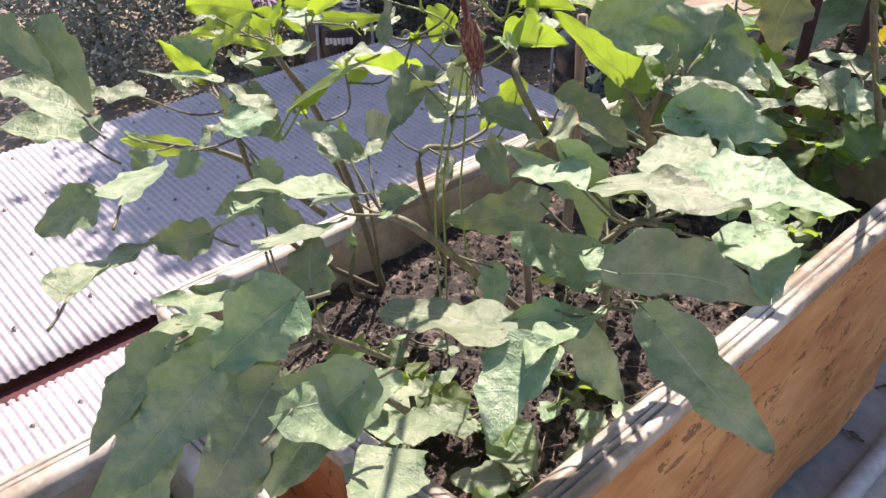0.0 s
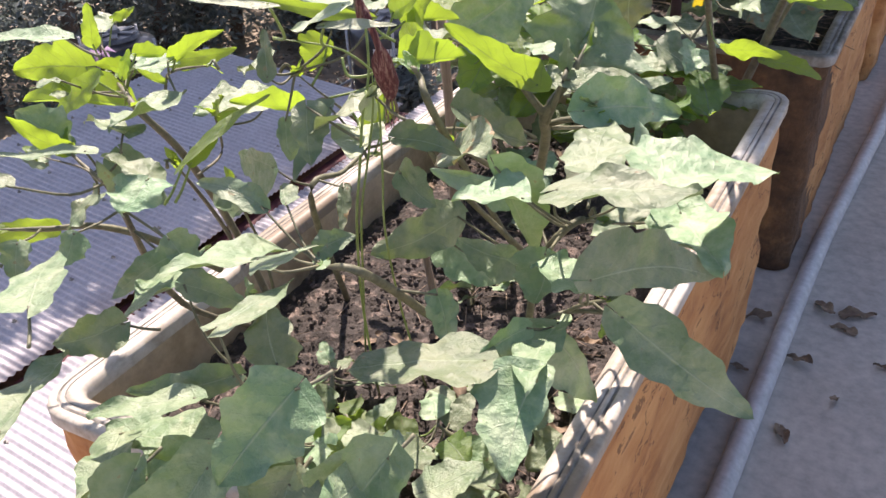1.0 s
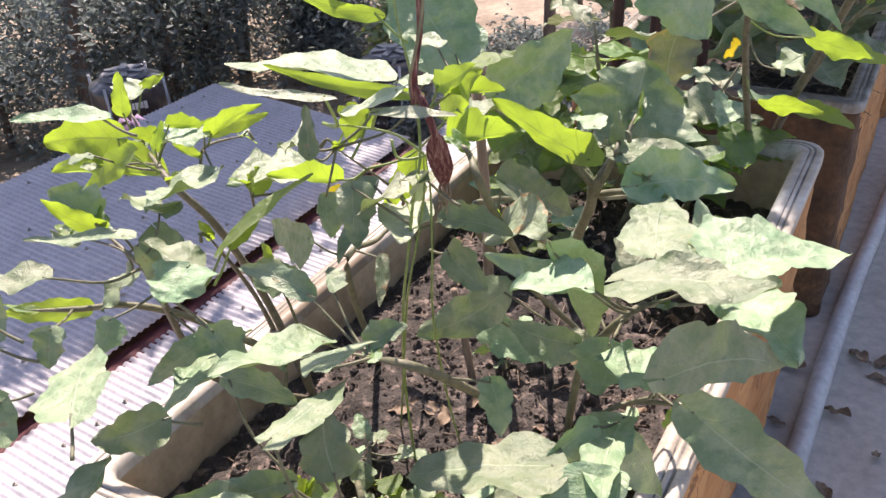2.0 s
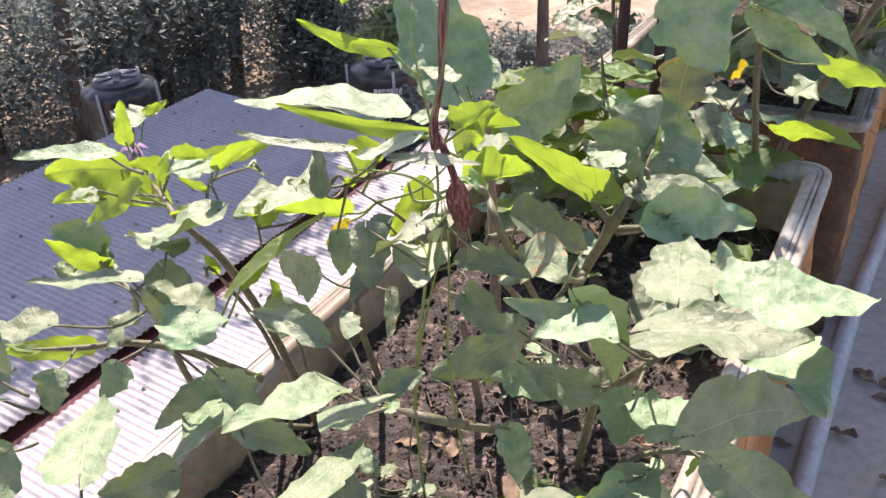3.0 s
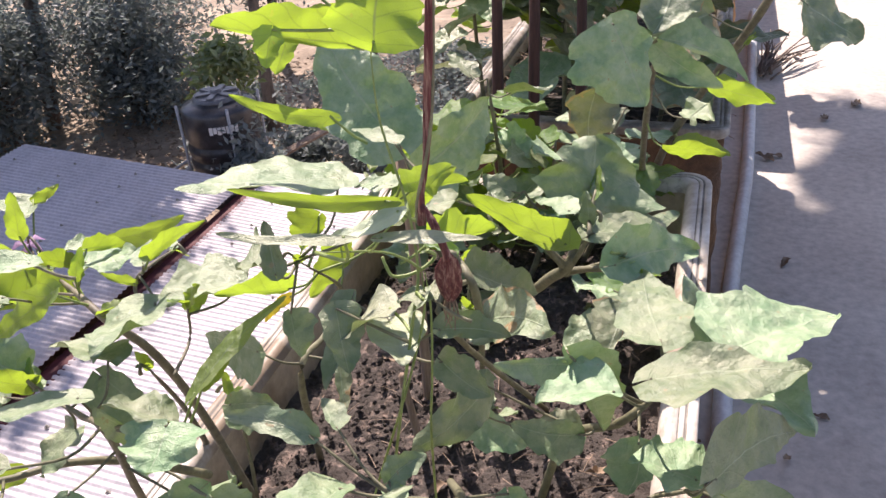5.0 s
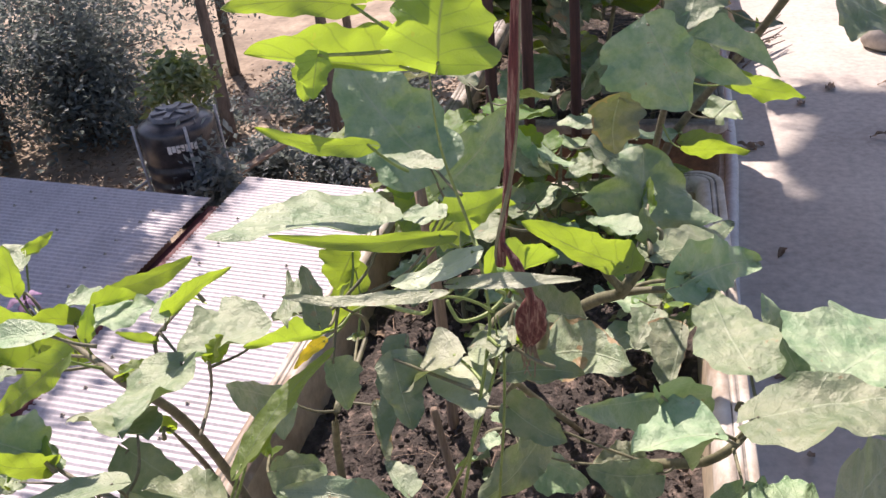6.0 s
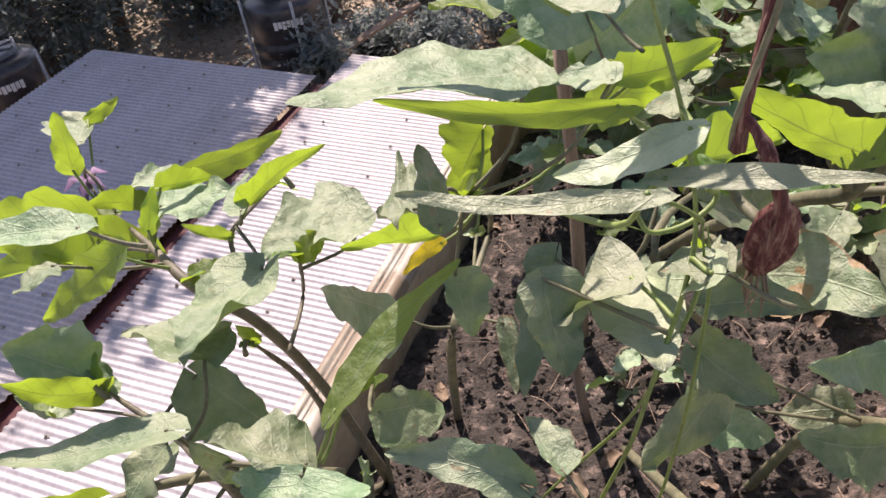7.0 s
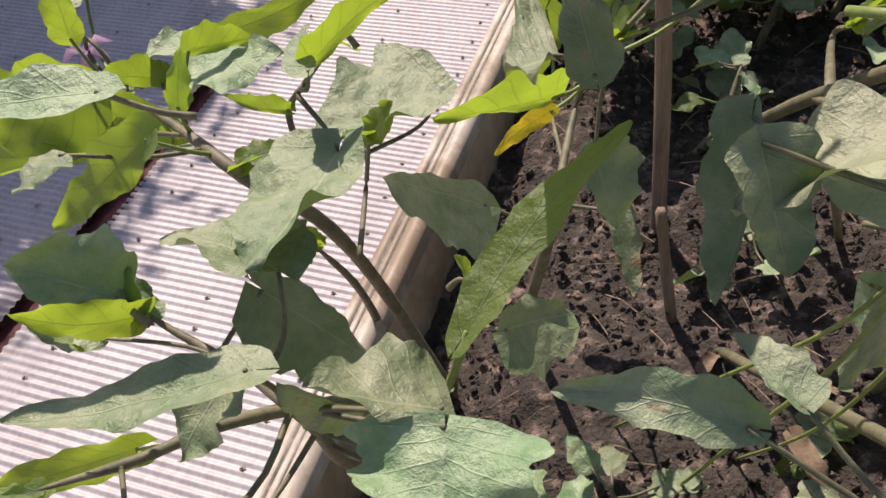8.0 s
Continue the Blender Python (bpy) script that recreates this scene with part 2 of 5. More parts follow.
def smooth_line(points, steps=5):
    """A rounded line through points (Catmull-Rom)."""
    p = [Vector(q) for q in points]
    p = [p[0] * 2 - p[1], *p, p[-1] * 2 - p[-2]]
    out = []
    for a, b, c, d in zip(p, p[1:], p[2:], p[3:]):
        for k in range(steps):
            t = k / steps
            out.append(0.5 * (2 * b + (c - a) * t + (2 * a - 5 * b + 4 * c - d) * t * t + (3 * b - a - 3 * c + d) * t ** 3))
    return out + [p[-2]]


def tube_data(points, r0, r1, sides=8, rough=0.0, seed=0, taper=False):
    rnd = random.Random(seed)
    verts, faces = [], []
    n = len(points)
    up = Vector((0.3, 0.2, 1))
    for i, q in enumerate(points):
        d = (points[min(i + 1, n - 1)] - points[max(i - 1, 0)]).normalized()
        a = d.cross(up)
        a = a.normalized() if a.length > 1e-4 else Vector((1, 0, 0))
        b = d.cross(a)
        r = r0 + (r1 - r0) * i / (n - 1)
        r *= 1 + rnd.uniform(-rough, rough)
        if taper:
            r *= 1 - 0.6 * max(0.0, i / (n - 1) - 0.8) / 0.2
        for k in range(sides):
            w = 2 * math.pi * k / sides
            verts.append(q + (a * math.cos(w) + b * math.sin(w)) * r)
    for i in range(n - 1):
        for k in range(sides):
            faces.append((i * sides + k, i * sides + (k + 1) % sides, (i + 1) * sides + (k + 1) % sides, (i + 1) * sides + k))
    faces.append(tuple(range(sides))[::-1])
    faces.append(tuple((n - 1) * sides + k for k in range(sides)))
    return verts, faces


def tube(name, points, r0, r1, mat, parent=None, label="", sides=8, steps=5, rough=0.0):
    v, f = tube_data(smooth_line(points, steps), r0, r1, sides, rough, len(points))
    return link_mesh(name, v, f, mat, parent, label, True)


def adopt(ob, parent):
    ob.parent = parent
    if parent.type == "EMPTY":
        ob.matrix_parent_inverse = Matrix.Translation(-parent.location)
    return ob


def ring(x0, x1, y0, y1, r, inset, per_side=2, arc=5):
    """Points round a rectangle with rounded corners, drawn in by an inset."""
    x0, x1, y0, y1, r = x0 + inset, x1 - inset, y0 + inset, y1 - inset, max(r - inset, 0.008)
    pts = []
    corners = [(x1 - r, y0 + r, -90), (x1 - r, y1 - r, 0), (x0 + r, y1 - r, 90), (x0 + r, y0 + r, 180)]
    for k, (cx, cy, a0) in enumerate(corners):
        for j in range(arc + 1):
            a = radians(a0 + 90 * j / arc)
            pts.append((cx + r * math.cos(a), cy + r * math.sin(a)))
        nx, ny, na = corners[(k + 1) % 4]
        a = radians(na)
        ex, ey = nx + r * math.cos(a), ny + r * math.sin(a)
        sx, sy = pts[-1]
        for j in range(1, per_side):
            pts.append((sx + (ex - sx) * j / per_side, sy + (ey - sy) * j / per_side))
    return pts


def sweep(name, x0, x1, y0, y1, r, profile, top, mats, slots, parent, label="", per_side=2, wobble=0.0, seed=0.0):
    """A profile of (inset, drop) pairs carried round a rounded rectangle; top(x, y) gives the rim's height."""
    verts, faces = [], []
    loops = [ring(x0, x1, y0, y1, r, inset, per_side) for inset, _ in profile]
    n = len(loops[0])
    cx, cy = (x0 + x1) / 2, (y0 + y1) / 2
    for loop, (_, drop) in zip(loops, profile):
        for x, y in loop:
            z = top(x, y) + drop
            if wobble:
                p = Vector((x * 9 + seed, y * 5, z * 14))
                q = Vector((x * 40 + seed, y * 22, z * 50))
                k = wobble * (noise.noise(p) + 0.6 * noise.noise(q) - 1.4 * max(0.0, noise.noise(p * 2.3 + Vector((5, 1, 2))) - 0.35))
                x, y = x + k * (1 if x > cx else -1) * (abs(x - cx) > 0.8 * (x1 - cx)), y + k * (1 if y > cy else -1) * (abs(y - cy) > 0.8 * (y1 - cy))
            verts.append((x, y, z))
    for i in range(len(profile) - 1):
        for k in range(n):
            faces.append((i * n + k, i * n + (k + 1) % n, (i + 1) * n + (k + 1) % n, (i + 1) * n + k))
    ob = link_mesh(name, verts, faces, mats, None, label, True)
    for i, slot in enumerate(slots):
        for k in range(n):
            ob.data.polygons[i * n + k].material_index = slot
    return adopt(ob, parent)


RIM = [(0.004, -0.022), (0.0, -0.018), (0.0, -0.003), (0.002, 0.0), (0.012, 0.001), (0.0130, -0.0018), (0.0143, -0.0018), (0.0155, 0.001), (0.021, 0.001), (0.0216, -0.001), (0.0224, -0.001), (0.023, 0.001), (0.034, 0.0), (0.041, -0.006), (0.044, -0.02)]
RIM_SLOTS = [0, 0, 0, 0, 1, 1, 1, 0, 1, 1, 1, 0, 0, 0]


def planter(x0, x1, y0, y1, top, floor_z, soil_drop, label, radius=0.055, near_dirty=False):
    """An old refrigerator body laid on its back: foam shell, white rim, liner with painted shade."""
    box = thing("planter_box", ((x0 + x1) / 2, (y0 + y1) / 2, floor_z), label, "planter", "planters made of old refrigerator bodies")
    steps = 16
    zt = min(top(x, y) for x in (x0, x1) for y in (y0, y1))
    foam = [(0.012, -0.012)] + [(0.004 - 0.004 * k / steps, -0.018 - (zt - floor_z - 0.02) * k / steps) for k in range(steps + 1)]
    shell = sweep("foam_shell", x0, x1, y0, y1, 0.035, foam, top, [FOAM, DIRTY], [], box, "crumbling orange-brown insulation foam", 46, 0.008, y0)
    for face in shell.data.polygons:
        if near_dirty and face.center.y < y0 + 0.16 + 0.05 * math.sin(23 * face.center.z):
            face.material_index = 1
    sweep("rim", x0 - 0.004, x1 + 0.004, y0 - 0.004, y1 + 0.004, radius, RIM, top, [AGED if near_dirty else PLASTIC, GROOVE], RIM_SLOTS, box, "weathered white plastic rim with dirty grooves", 30)
    wall = [(0.044, -0.02)] + [(0.044 + 0.005 * k / 6, -0.02 - 0.3 * k / 6) for k in range(1, 7)]
    sweep("liner", x0 - 0.004, x1 + 0.004, y0 - 0.004, y1 + 0.004, radius, wall, top, [LINER], [], box, "cream plastic liner, browned to stand for shade inside the box", 20)
    return box


def soil_bed(x0, x1, y0, y1, height, seed, label, rough=1.0):
    """Dry cloddy soil filling a planter."""
    nx, ny = int((x1 - x0) / 0.006), int((y1 - y0) / 0.006)
    verts, faces = [], []
    for j in range(ny + 1):
        for i in range(nx + 1):
            x, y = x0 + (x1 - x0) * i / nx, y0 + (y1 - y0) * j / ny
            p = Vector((x * 7 + seed, y * 7, 0))
            h = 0.018 * noise.noise(p) + 0.010 * abs(noise.noise(p * 3.1)) + 0.005 * noise.noise(p * 8) + 0.003 * noise.noise(p * 17) - 0.007 * max(0.0, 0.12 - abs(noise.noise(p * 4.3 + Vector((3, 7, 1))))) / 0.12 + 0.0015 * noise.noise(p * 37)
            verts.append((x, y, height(x, y) + rough * h))
    for j in range(ny):
        for i in range(nx):
            a = j * (nx + 1) + i
            faces.append((a, a + 1, a + nx + 2, a + nx + 1))
    ob = link_mesh("soil_bed", verts, faces, SOIL, None, label, True)
    return tagged(ob, label, "soil", kind="structure")


def clods(x0, x1, y0, y1, height, count, seed, biggest=0.014):
    """Loose lumps of dry soil, joined."""
    rnd = random.Random(seed)
    verts, faces = [], []
    base = bmesh.new()
    bmesh.ops.create_icosphere(base, subdivisions=1, radius=1)
    bv, bf = [v.co.copy() for v in base.verts], [[v.index for v in f.verts] for f in base.faces]
    base.free()
    for _ in range(count):
        x, y = rnd.uniform(x0, x1), rnd.uniform(y0, y1)
        r = biggest * rnd.random() ** 3 + 0.0012
        s = Vector((rnd.uniform(0.7, 1.4), rnd.uniform(0.7, 1.4), rnd.uniform(0.5, 0.9)))
        o = len(verts)
        z = height(x, y) + 0.006 + r * 0.3
        turn = Euler((rnd.random() * 6, rnd.random() * 6, rnd.random() * 6)).to_matrix()
        for v in bv:
            k = 1 + 0.35 * noise.noise(v * 1.7 + Vector((x * 90, y * 90, 0)))
            q = turn @ Vector((v.x * s.x, v.y * s.y, v.z * s.z)) * r * k
            verts.append((x + q.x, y + q.y, z + q.z))
        faces += [[o + i for i in f] for f in bf]
    ob = link_mesh("soil_clods", verts, faces, SOIL, None, "")
    return tagged(ob, "loose crumbling clods of dry soil in the planter", "soil", kind="stuff")


# ---- terrace ----
floor = part("floor", block(-0.66, 9.0, -6.0, 9.0, -0.16, 0.0), CONCRETE)
tagged(floor, "bare grey concrete roof terrace floor", "floor", kind="structure")
wall = part("wall_west", block(-0.60, 8.9, -5.9, 8.9, -5.5, -0.16), CONCRETE)
tagged(wall, "plain plastered wall of the building below the terrace", "wall", kind="structure")

pipe = thing("pipe", (0.065, 1.0, 0.0), "pale grey plastic pipe lying along the planters on the floor", "pipe")
adopt(tube("pipe_run", [(0.05, -2.0, 0.021), (0.06, 0.5, 0.021), (0.068, 1.2, 0.021), (0.082, 1.9, 0.021), (0.112, 2.4, 0.021), (0.137, 2.9, 0.021), (0.175, 4.6, 0.021)], 0.020, 0.020, PIPE, None, "", 20), pipe)
for x, y in ((0.057, 0.2), (0.152, 3.4)):
    adopt(tube("pipe_socket", [(x, y - 0.04, 0.0235), (x, y + 0.04, 0.0235)], 0.0235, 0.0235, PIPE, None, "", 20, 2), pipe)

# ---- planters ----
MAIN_TOP = lambda x, y: 0.55 + 0.108 * x
MAIN_SOIL = lambda x, y: 0.432 + 0.075 * x
planter(-0.62, 0.0, 0.43, 1.53, MAIN_TOP, 0.0, 0.1, "long planter made of an old refrigerator body, full of eggplants")
soil_bed(-0.578, -0.042, 0.472, 1.488, MAIN_SOIL, 3.0, "dry crumbly grey-brown soil in the planter")
clods(-0.57, -0.055, 0.49, 1.45, MAIN_SOIL, 4500, 5, 0.005)
NEAR_TOP = lambda x, y: 0.50 + 0.05 * x
planter(-0.445, 0.06, -0.75, 0.365, NEAR_TOP, 0.0, 0.1, "planter made of an old refrigerator body with leafy eggplants")
soil_bed(-0.40, 0.015, -0.70, 0.32, lambda x, y: 0.40, 8.0, "dry crumbly soil in the nearer planter")
SECOND_TOP = lambda x, y: 0.52
planter(-0.58, 0.03, 1.80, 2.93, SECOND_TOP, 0.0, 0.1, "planter with stained foam sides and dry stalks standing in it", 0.03, True)
soil_bed(-0.535, -0.015, 1.845, 2.885, lambda x, y: 0.47, 12.0, "dark soil with litter in the second planter")
planter(-0.56, 0.05, 3.05, 4.2, lambda x, y: 0.5, 0.0, 0.1, "planter of old refrigerator foam further along the terrace", 0.03)
soil_bed(-0.515, 0.005, 3.095, 4.155, lambda x, y: 0.44, 15.0, "soil in the third planter")
planter(-0.56, 0.06, 4.35, 5.5, lambda x, y: 0.5, 0.0, 0.1, "last planter of old refrigerator foam on the terrace", 0.03)
soil_bed(-0.515, 0.015, 4.395, 5.455, lambda x, y: 0.44, 17.0, "soil in the farthest planter")


# ---- neighbouring roofs ----
def corrugated(name, x0, x1, y0, y1, height, label):
    """A corrugated sheet whose waves run along x."""
    pitch, amp, per = 0.076, 0.0095, 8
    n = int((y1 - y0) / pitch * per)
    xs = [x0 + (x1 - x0) * k / 10 for k in range(11)]
    verts, faces = [], []
    for j in range(n + 1):
        y = y0 + j * pitch / per
        for x in xs:
            sag = 0.012 * noise.noise(Vector((x * 0.7, y * 0.6, 3.0)))
            verts.append((x, y, height(x) + sag + amp * math.cos(2 * math.pi * j / per)))
    m = len(xs)
    for j in range(n):
        for i in range(m - 1):
            a = j * m + i
            faces.append((a, a + 1, a + m + 1, a + m))
    ob = link_mesh(name, verts, faces, SHEET, None, "", True)
    mod = ob.modifiers.new("thickness", "SOLIDIFY")
    mod.thickness = 0.002
    return tagged(ob, label, "roof", kind="structure")


ROOF = lambda x: -3.45 - 0.085 * (x + 5.6)
corrugated("roof_upper", -9.25, -5.71, -4.0, 8.75, lambda x: ROOF(x) + 0.05, "weathered corrugated metal roof sheets, mostly in tree shade")
corrugated("roof_lower", -5.585, -0.9, -4.0, 9.58, lambda x: ROOF(x) - 0.03, "sunlit corrugated metal roof sheets of the lower shed")
purlin = part("roof_purlin", block(-5.75, -5.55, -4.0, 8.7, -3.66, -3.492), REDIRON)
tagged(purlin, "dark red painted purlin showing in the gap between the roofs", "purlin", kind="structure")


def screw_caps():
    """Dark fixing screws with washers, in rows over both roofs, joined."""
    rnd = random.Random(4)
    verts, faces = [], []
    for x in (-9.0, -8.1, -7.2, -6.3, -5.2, -4.2, -3.2, -2.2, -1.3):
        y = -3.6
        while y < 8.3:
            y += 0.076 * rnd.choice((4, 5, 6, 8))
            z = ROOF(x) + (0.05 if x < -5.6 else -0.03) + 0.011
            o = len(verts)
            xx = x + rnd.uniform(-0.05, 0.05)
            for r, h in ((0.026, 0.0), (0.022, 0.006), (0.011, 0.009), (0.010, 0.024)):
                for k in range(6):
                    verts.append((xx + r * math.cos(k * 1.047), y + r * math.sin(k * 1.047), z + h))
            for ringn in range(3):
                for k in range(6):
                    faces.append((o + ringn * 6 + k, o + ringn * 6 + (k + 1) % 6, o + ringn * 6 + 6 + (k + 1) % 6, o + ringn * 6 + 6 + k))
            faces.append(tuple(o + 18 + k for k in range(6)))
    ob = link_mesh("roof_screws", verts, faces, GROOVE)
    return tagged(ob, "dark rusty roofing screws dotted over the sheets", "screws", kind="stuff")


screw_caps()
shed = part("shed_wall", block(-9.1, -1.0, -3.9, 8.5, -5.5, -3.95), BRICK)
tagged(shed, "brick shed wall below the corrugated roofs", "wall", kind="structure")

# ---- yard ----
def yard():
    nx = 90
    verts, faces = [], []
    for j in range(nx + 1):
        for i in range(nx + 1):
            a, b = (i / nx * 2 - 1), (j / nx * 2 - 1)
            x, y = -8 + 40 * a + 300 * a ** 5, 12 + 40 * b + 300 * b ** 5
            verts.append((x, y, -5.5 + 0.12 * noise.noise(Vector((x * 0.4, y * 0.4, 0))) + 0.02 * max(0, y - 14)))
    for j in range(nx):
        for i in range(nx):
            a = j * (nx + 1) + i
            faces.append((a, a + 1, a + nx + 2, a + nx + 1))
    return tagged(link_mesh("ground", verts, faces, EARTH, None, "", True), "bare sandy earth of the yard below", "ground", kind="structure")


yard()


def water_tank(x, y, top, radius, label, turn=0.0):
    """A ribbed black polythene tank with a stepped lid and faded print, with its iron posts."""
    tank = thing("water_tank", (x, y, top - 1.5), label, "water tank", "black water tanks in the yard")
    prof = [(0.0, -1.5), (0.97, -1.5), (1.0, -1.46)]
    for k in range(4):
        z = -1.40 + k * 0.24
        prof += [(1.0, z), (1.0, z + 0.13), (0.955, z + 0.16), (0.955, z + 0.21)]
    prof += [(1.0, -0.44), (1.0, -0.03), (0.985, 0.01), (0.95, 0.035), (0.72, 0.085), (0.60, 0.10), (0.60, 0.13), (0.0, 0.135)]
    verts, faces, n = [], [], 40
    for r, z in prof:
        for k in range(n):
            a = 2 * math.pi * k / n
            rr = r * (1 + (0.03 * math.cos(8 * a) if 0.6 < r < 0.95 and z > 0.02 else 0))
            verts.append((x + radius * rr * math.cos(a), y + radius * rr * math.sin(a), top + z))
    for i in range(len(prof) - 1):
        for k in range(n):
            faces.append((i * n + k, i * n + (k + 1) % n, (i + 1) * n + (k + 1) % n, (i + 1) * n + k))
    adopt(link_mesh("body", verts, faces, TANK, None, "ribbed black polythene body", True), tank)
    bm = bmesh.new()
    bmesh.ops.create_cone(bm, cap_ends=True, segments=28, radius1=radius * 0.66, radius2=radius * 0.60, depth=0.06, matrix=Matrix.Translation((x, y, top + 0.155)))
    bmesh.ops.bevel(bm, geom=[e for e in bm.edges], offset=0.012, segments=2, affect="EDGES")
    lid = adopt(part("lid", bm, LID, None, "broad round lid with raised spokes"), tank)
    for k in range(6):
        bm = block(0.08 * radius, 0.56 * radius, -0.05, 0.05, 0.0, 0.035, 0.01)
        for v in bm.verts:
            v.co = Matrix.Rotation(turn + k * math.pi / 3, 3, "Z") @ v.co + Vector((x, y, top + 0.18))
        part("spoke", bm, LID, lid)
    bm = bmesh.new()
    bmesh.ops.create_cone(bm, cap_ends=True, segments=20, radius1=radius * 0.17, radius2=radius * 0.13, depth=0.05, matrix=Matrix.Translation((x, y, top + 0.23)))
    part("knob", bm, LID, lid)
    for k in range(4):
        a = turn + k * math.pi / 2
        d = Vector((math.cos(a), math.sin(a), 0)) * radius * 1.06
        adopt(tube("post", [(x + d.x, y + d.y, top - 2.4), (x + d.x * 1.02, y + d.y * 1.02, top + 0.12)], 0.022, 0.022, IRON, None, "thin pale iron post", 8, 2), tank)
    face = math.atan2(-y, -x)
    for k in range(7):
        a = face + (k - 3) * 0.11
        c = Vector((x + radius * 1.006 * math.cos(a), y + radius * 1.006 * math.sin(a), top - 0.20))
        bm = block(-0.004, 0.004, -0.026, 0.026, -0.06 + 0.02 * (k % 2), 0.055)
        for v in bm.verts:
            v.co = Matrix.Rotation(a, 3, "Z") @ v.co + c
        adopt(part("print_bar", bm, MARK, None, "faded white printed bar"), tank)
    return tank


water_tank(-7.0, 10.35, -3.0, 0.57, "black ribbed water tank with pale iron posts beside the shed roof", 0.75)
water_tank(-10.45, 8.1, -3.02, 0.58, "black ribbed water tank beyond the shady roof", 0.35)


def canopy(centre, size, count, seed, leaf_len, spread=False):
    """Many small separate blades filling an uneven crown made of clumps."""
    rnd = random.Random(seed)
    clumps = []
    for _ in range(170 if spread else 34):
        d = Vector((rnd.gauss(0, 1), rnd.gauss(0, 1), rnd.gauss(0, 1))).normalized() * rnd.uniform(0.35, 1.0)
        if spread:
            d = Vector((rnd.uniform(-1, 1), rnd.uniform(-1, 1), rnd.uniform(-1, 1)))
        clumps.append((Vector((d.x * size[0], d.y * size[1], d.z * size[2])), rnd.uniform(0.16, 0.34) * (0.35 if spread else max(min(size), 0.65))))
    verts, faces = [], []
    c = Vector(centre)
    for _ in range(count):
        p, r = rnd.choice(clumps)
        q = c + p + Vector((rnd.gauss(0, 1), rnd.gauss(0, 1), rnd.gauss(0, 0.8))) * r
        e = Euler((rnd.gauss(0, 0.7), rnd.gauss(0, 0.7), rnd.random() * 6.28)).to_matrix()
        s = leaf_len * rnd.uniform(0.6, 1.3)
        o = len(verts)
        for v in ((0, -0.5, 0), (0.22, -0.05, 0.05), (0, 0.5, -0.04), (-0.22, -0.05, 0.05)):
            verts.append(q + e @ Vector(v) * s)
        faces += [(o, o + 1, o + 2), (o, o + 2, o + 3)]
    return verts, faces


def tree(x, y, ground, height, crown, middle, count, seed, label, trunk_r=0.14, leaf_len=0.16, lean=0.0, reach=0.0, spread=False):
    """A trunk with limbs and a crown of many leaves; middle: the height of the crown's middle over the ground."""
    t = thing("tree", (x, y, ground), label, "tree", "shady trees of the yard")
    top = Vector((x + lean, y + reach, ground + height))
    adopt(tube("trunk", [(x, y, ground - 0.1), (x + lean * 0.3, y + 0.08, ground + height * 0.5), top], trunk_r, trunk_r * 0.3, BARK, None, "brown bark trunk", 12, 6, 0.04), t)
    rnd = random.Random(seed)
    for k in range(7):
        a = k * 0.95 + rnd.random()
        end = Vector((x + lean + math.cos(a) * crown[0] * 0.8, y + reach + math.sin(a) * crown[1] * 0.8, ground + middle + crown[2] * rnd.uniform(-0.6, 0.6)))
        start = Vector((x + lean * 0.8, y + reach * 0.8, max(ground + 0.3, end.z - 0.7)))
        adopt(tube("limb", [start, (start + end) / 2 + Vector((0, 0, 0.15)), end], trunk_r * 0.4, trunk_r * 0.1, BARK, None, "", 7, 5, 0.05), t)
    v, f = canopy((x + lean, y + reach, ground + middle), crown, count, seed, leaf_len, spread)
    adopt(link_mesh("crown", v, f, TREELEAF, None, "dense dark green leaves with gaps"), t)
    return t


# tall trees with crowns out of view, set to shade the upper roof
for k, y in enumerate((9.9, 12.2, 14.5)):
    tree(-14.35 - 0.1 * (k % 2), y, -5.5, 11.5, (1.85, 1.75, 1.5), 9.9, 21000, 1 + k, "tall tree beside the upper roof, its crown unseen and set for shade", 0.17, 0.27, 2.95)
# unseen tree added over the terrace end; its flat crown dapples the floor
tree(0.9, 9.9, -5.5, 12.5, (1.08, 1.15, 0.2), 11.6, 15000, 9, "unseen tree added over the terrace end to shade the floor", 0.22, 0.18, -2.2, -4.02, True)
# dense lower greenery round the yard
for k, (x, y, w, h) in enumerate(((-12.6, 15.3, 1.4, 1.7), (-14.2, 13.2, 1.6, 2.2), (-14.6, 11.2, 2.0, 2.5), (-15.8, 9.0, 2.0, 2.6), (-16.8, 6.6, 2.2, 2.6), (-12.8, 15.8, 2.4, 2.8), (-15.8, 14.4, 2.6, 3.0), (-18.4, 11.6, 2.8, 3.2), (-19.8, 8.0, 2.8, 3.2), (-14.6, 18.6, 2.6, 3.2), (-18.6, 16.4, 3.0, 3.4), (-18.0, 21.5, 3.4, 3.8))):
    tree(x, y, -5.5, h * 1.7, (w, w * 0.9, h), h * 0.75, 6500, 11 + k, "dense dark green bushy tree along the shady yard", 0.09, 0.17)
for k, (x, y, h) in enumerate(((-8.9, 15.0, 7.5), (-6.6, 15.4, 6.5))):
    tree(x, y, -5.5, h, (1.3, 1.2, 1.4), h - 0.6, 1800, 61 + k, "slender bare-trunked tree with a thin sunlit crown", 0.15, 0.15)
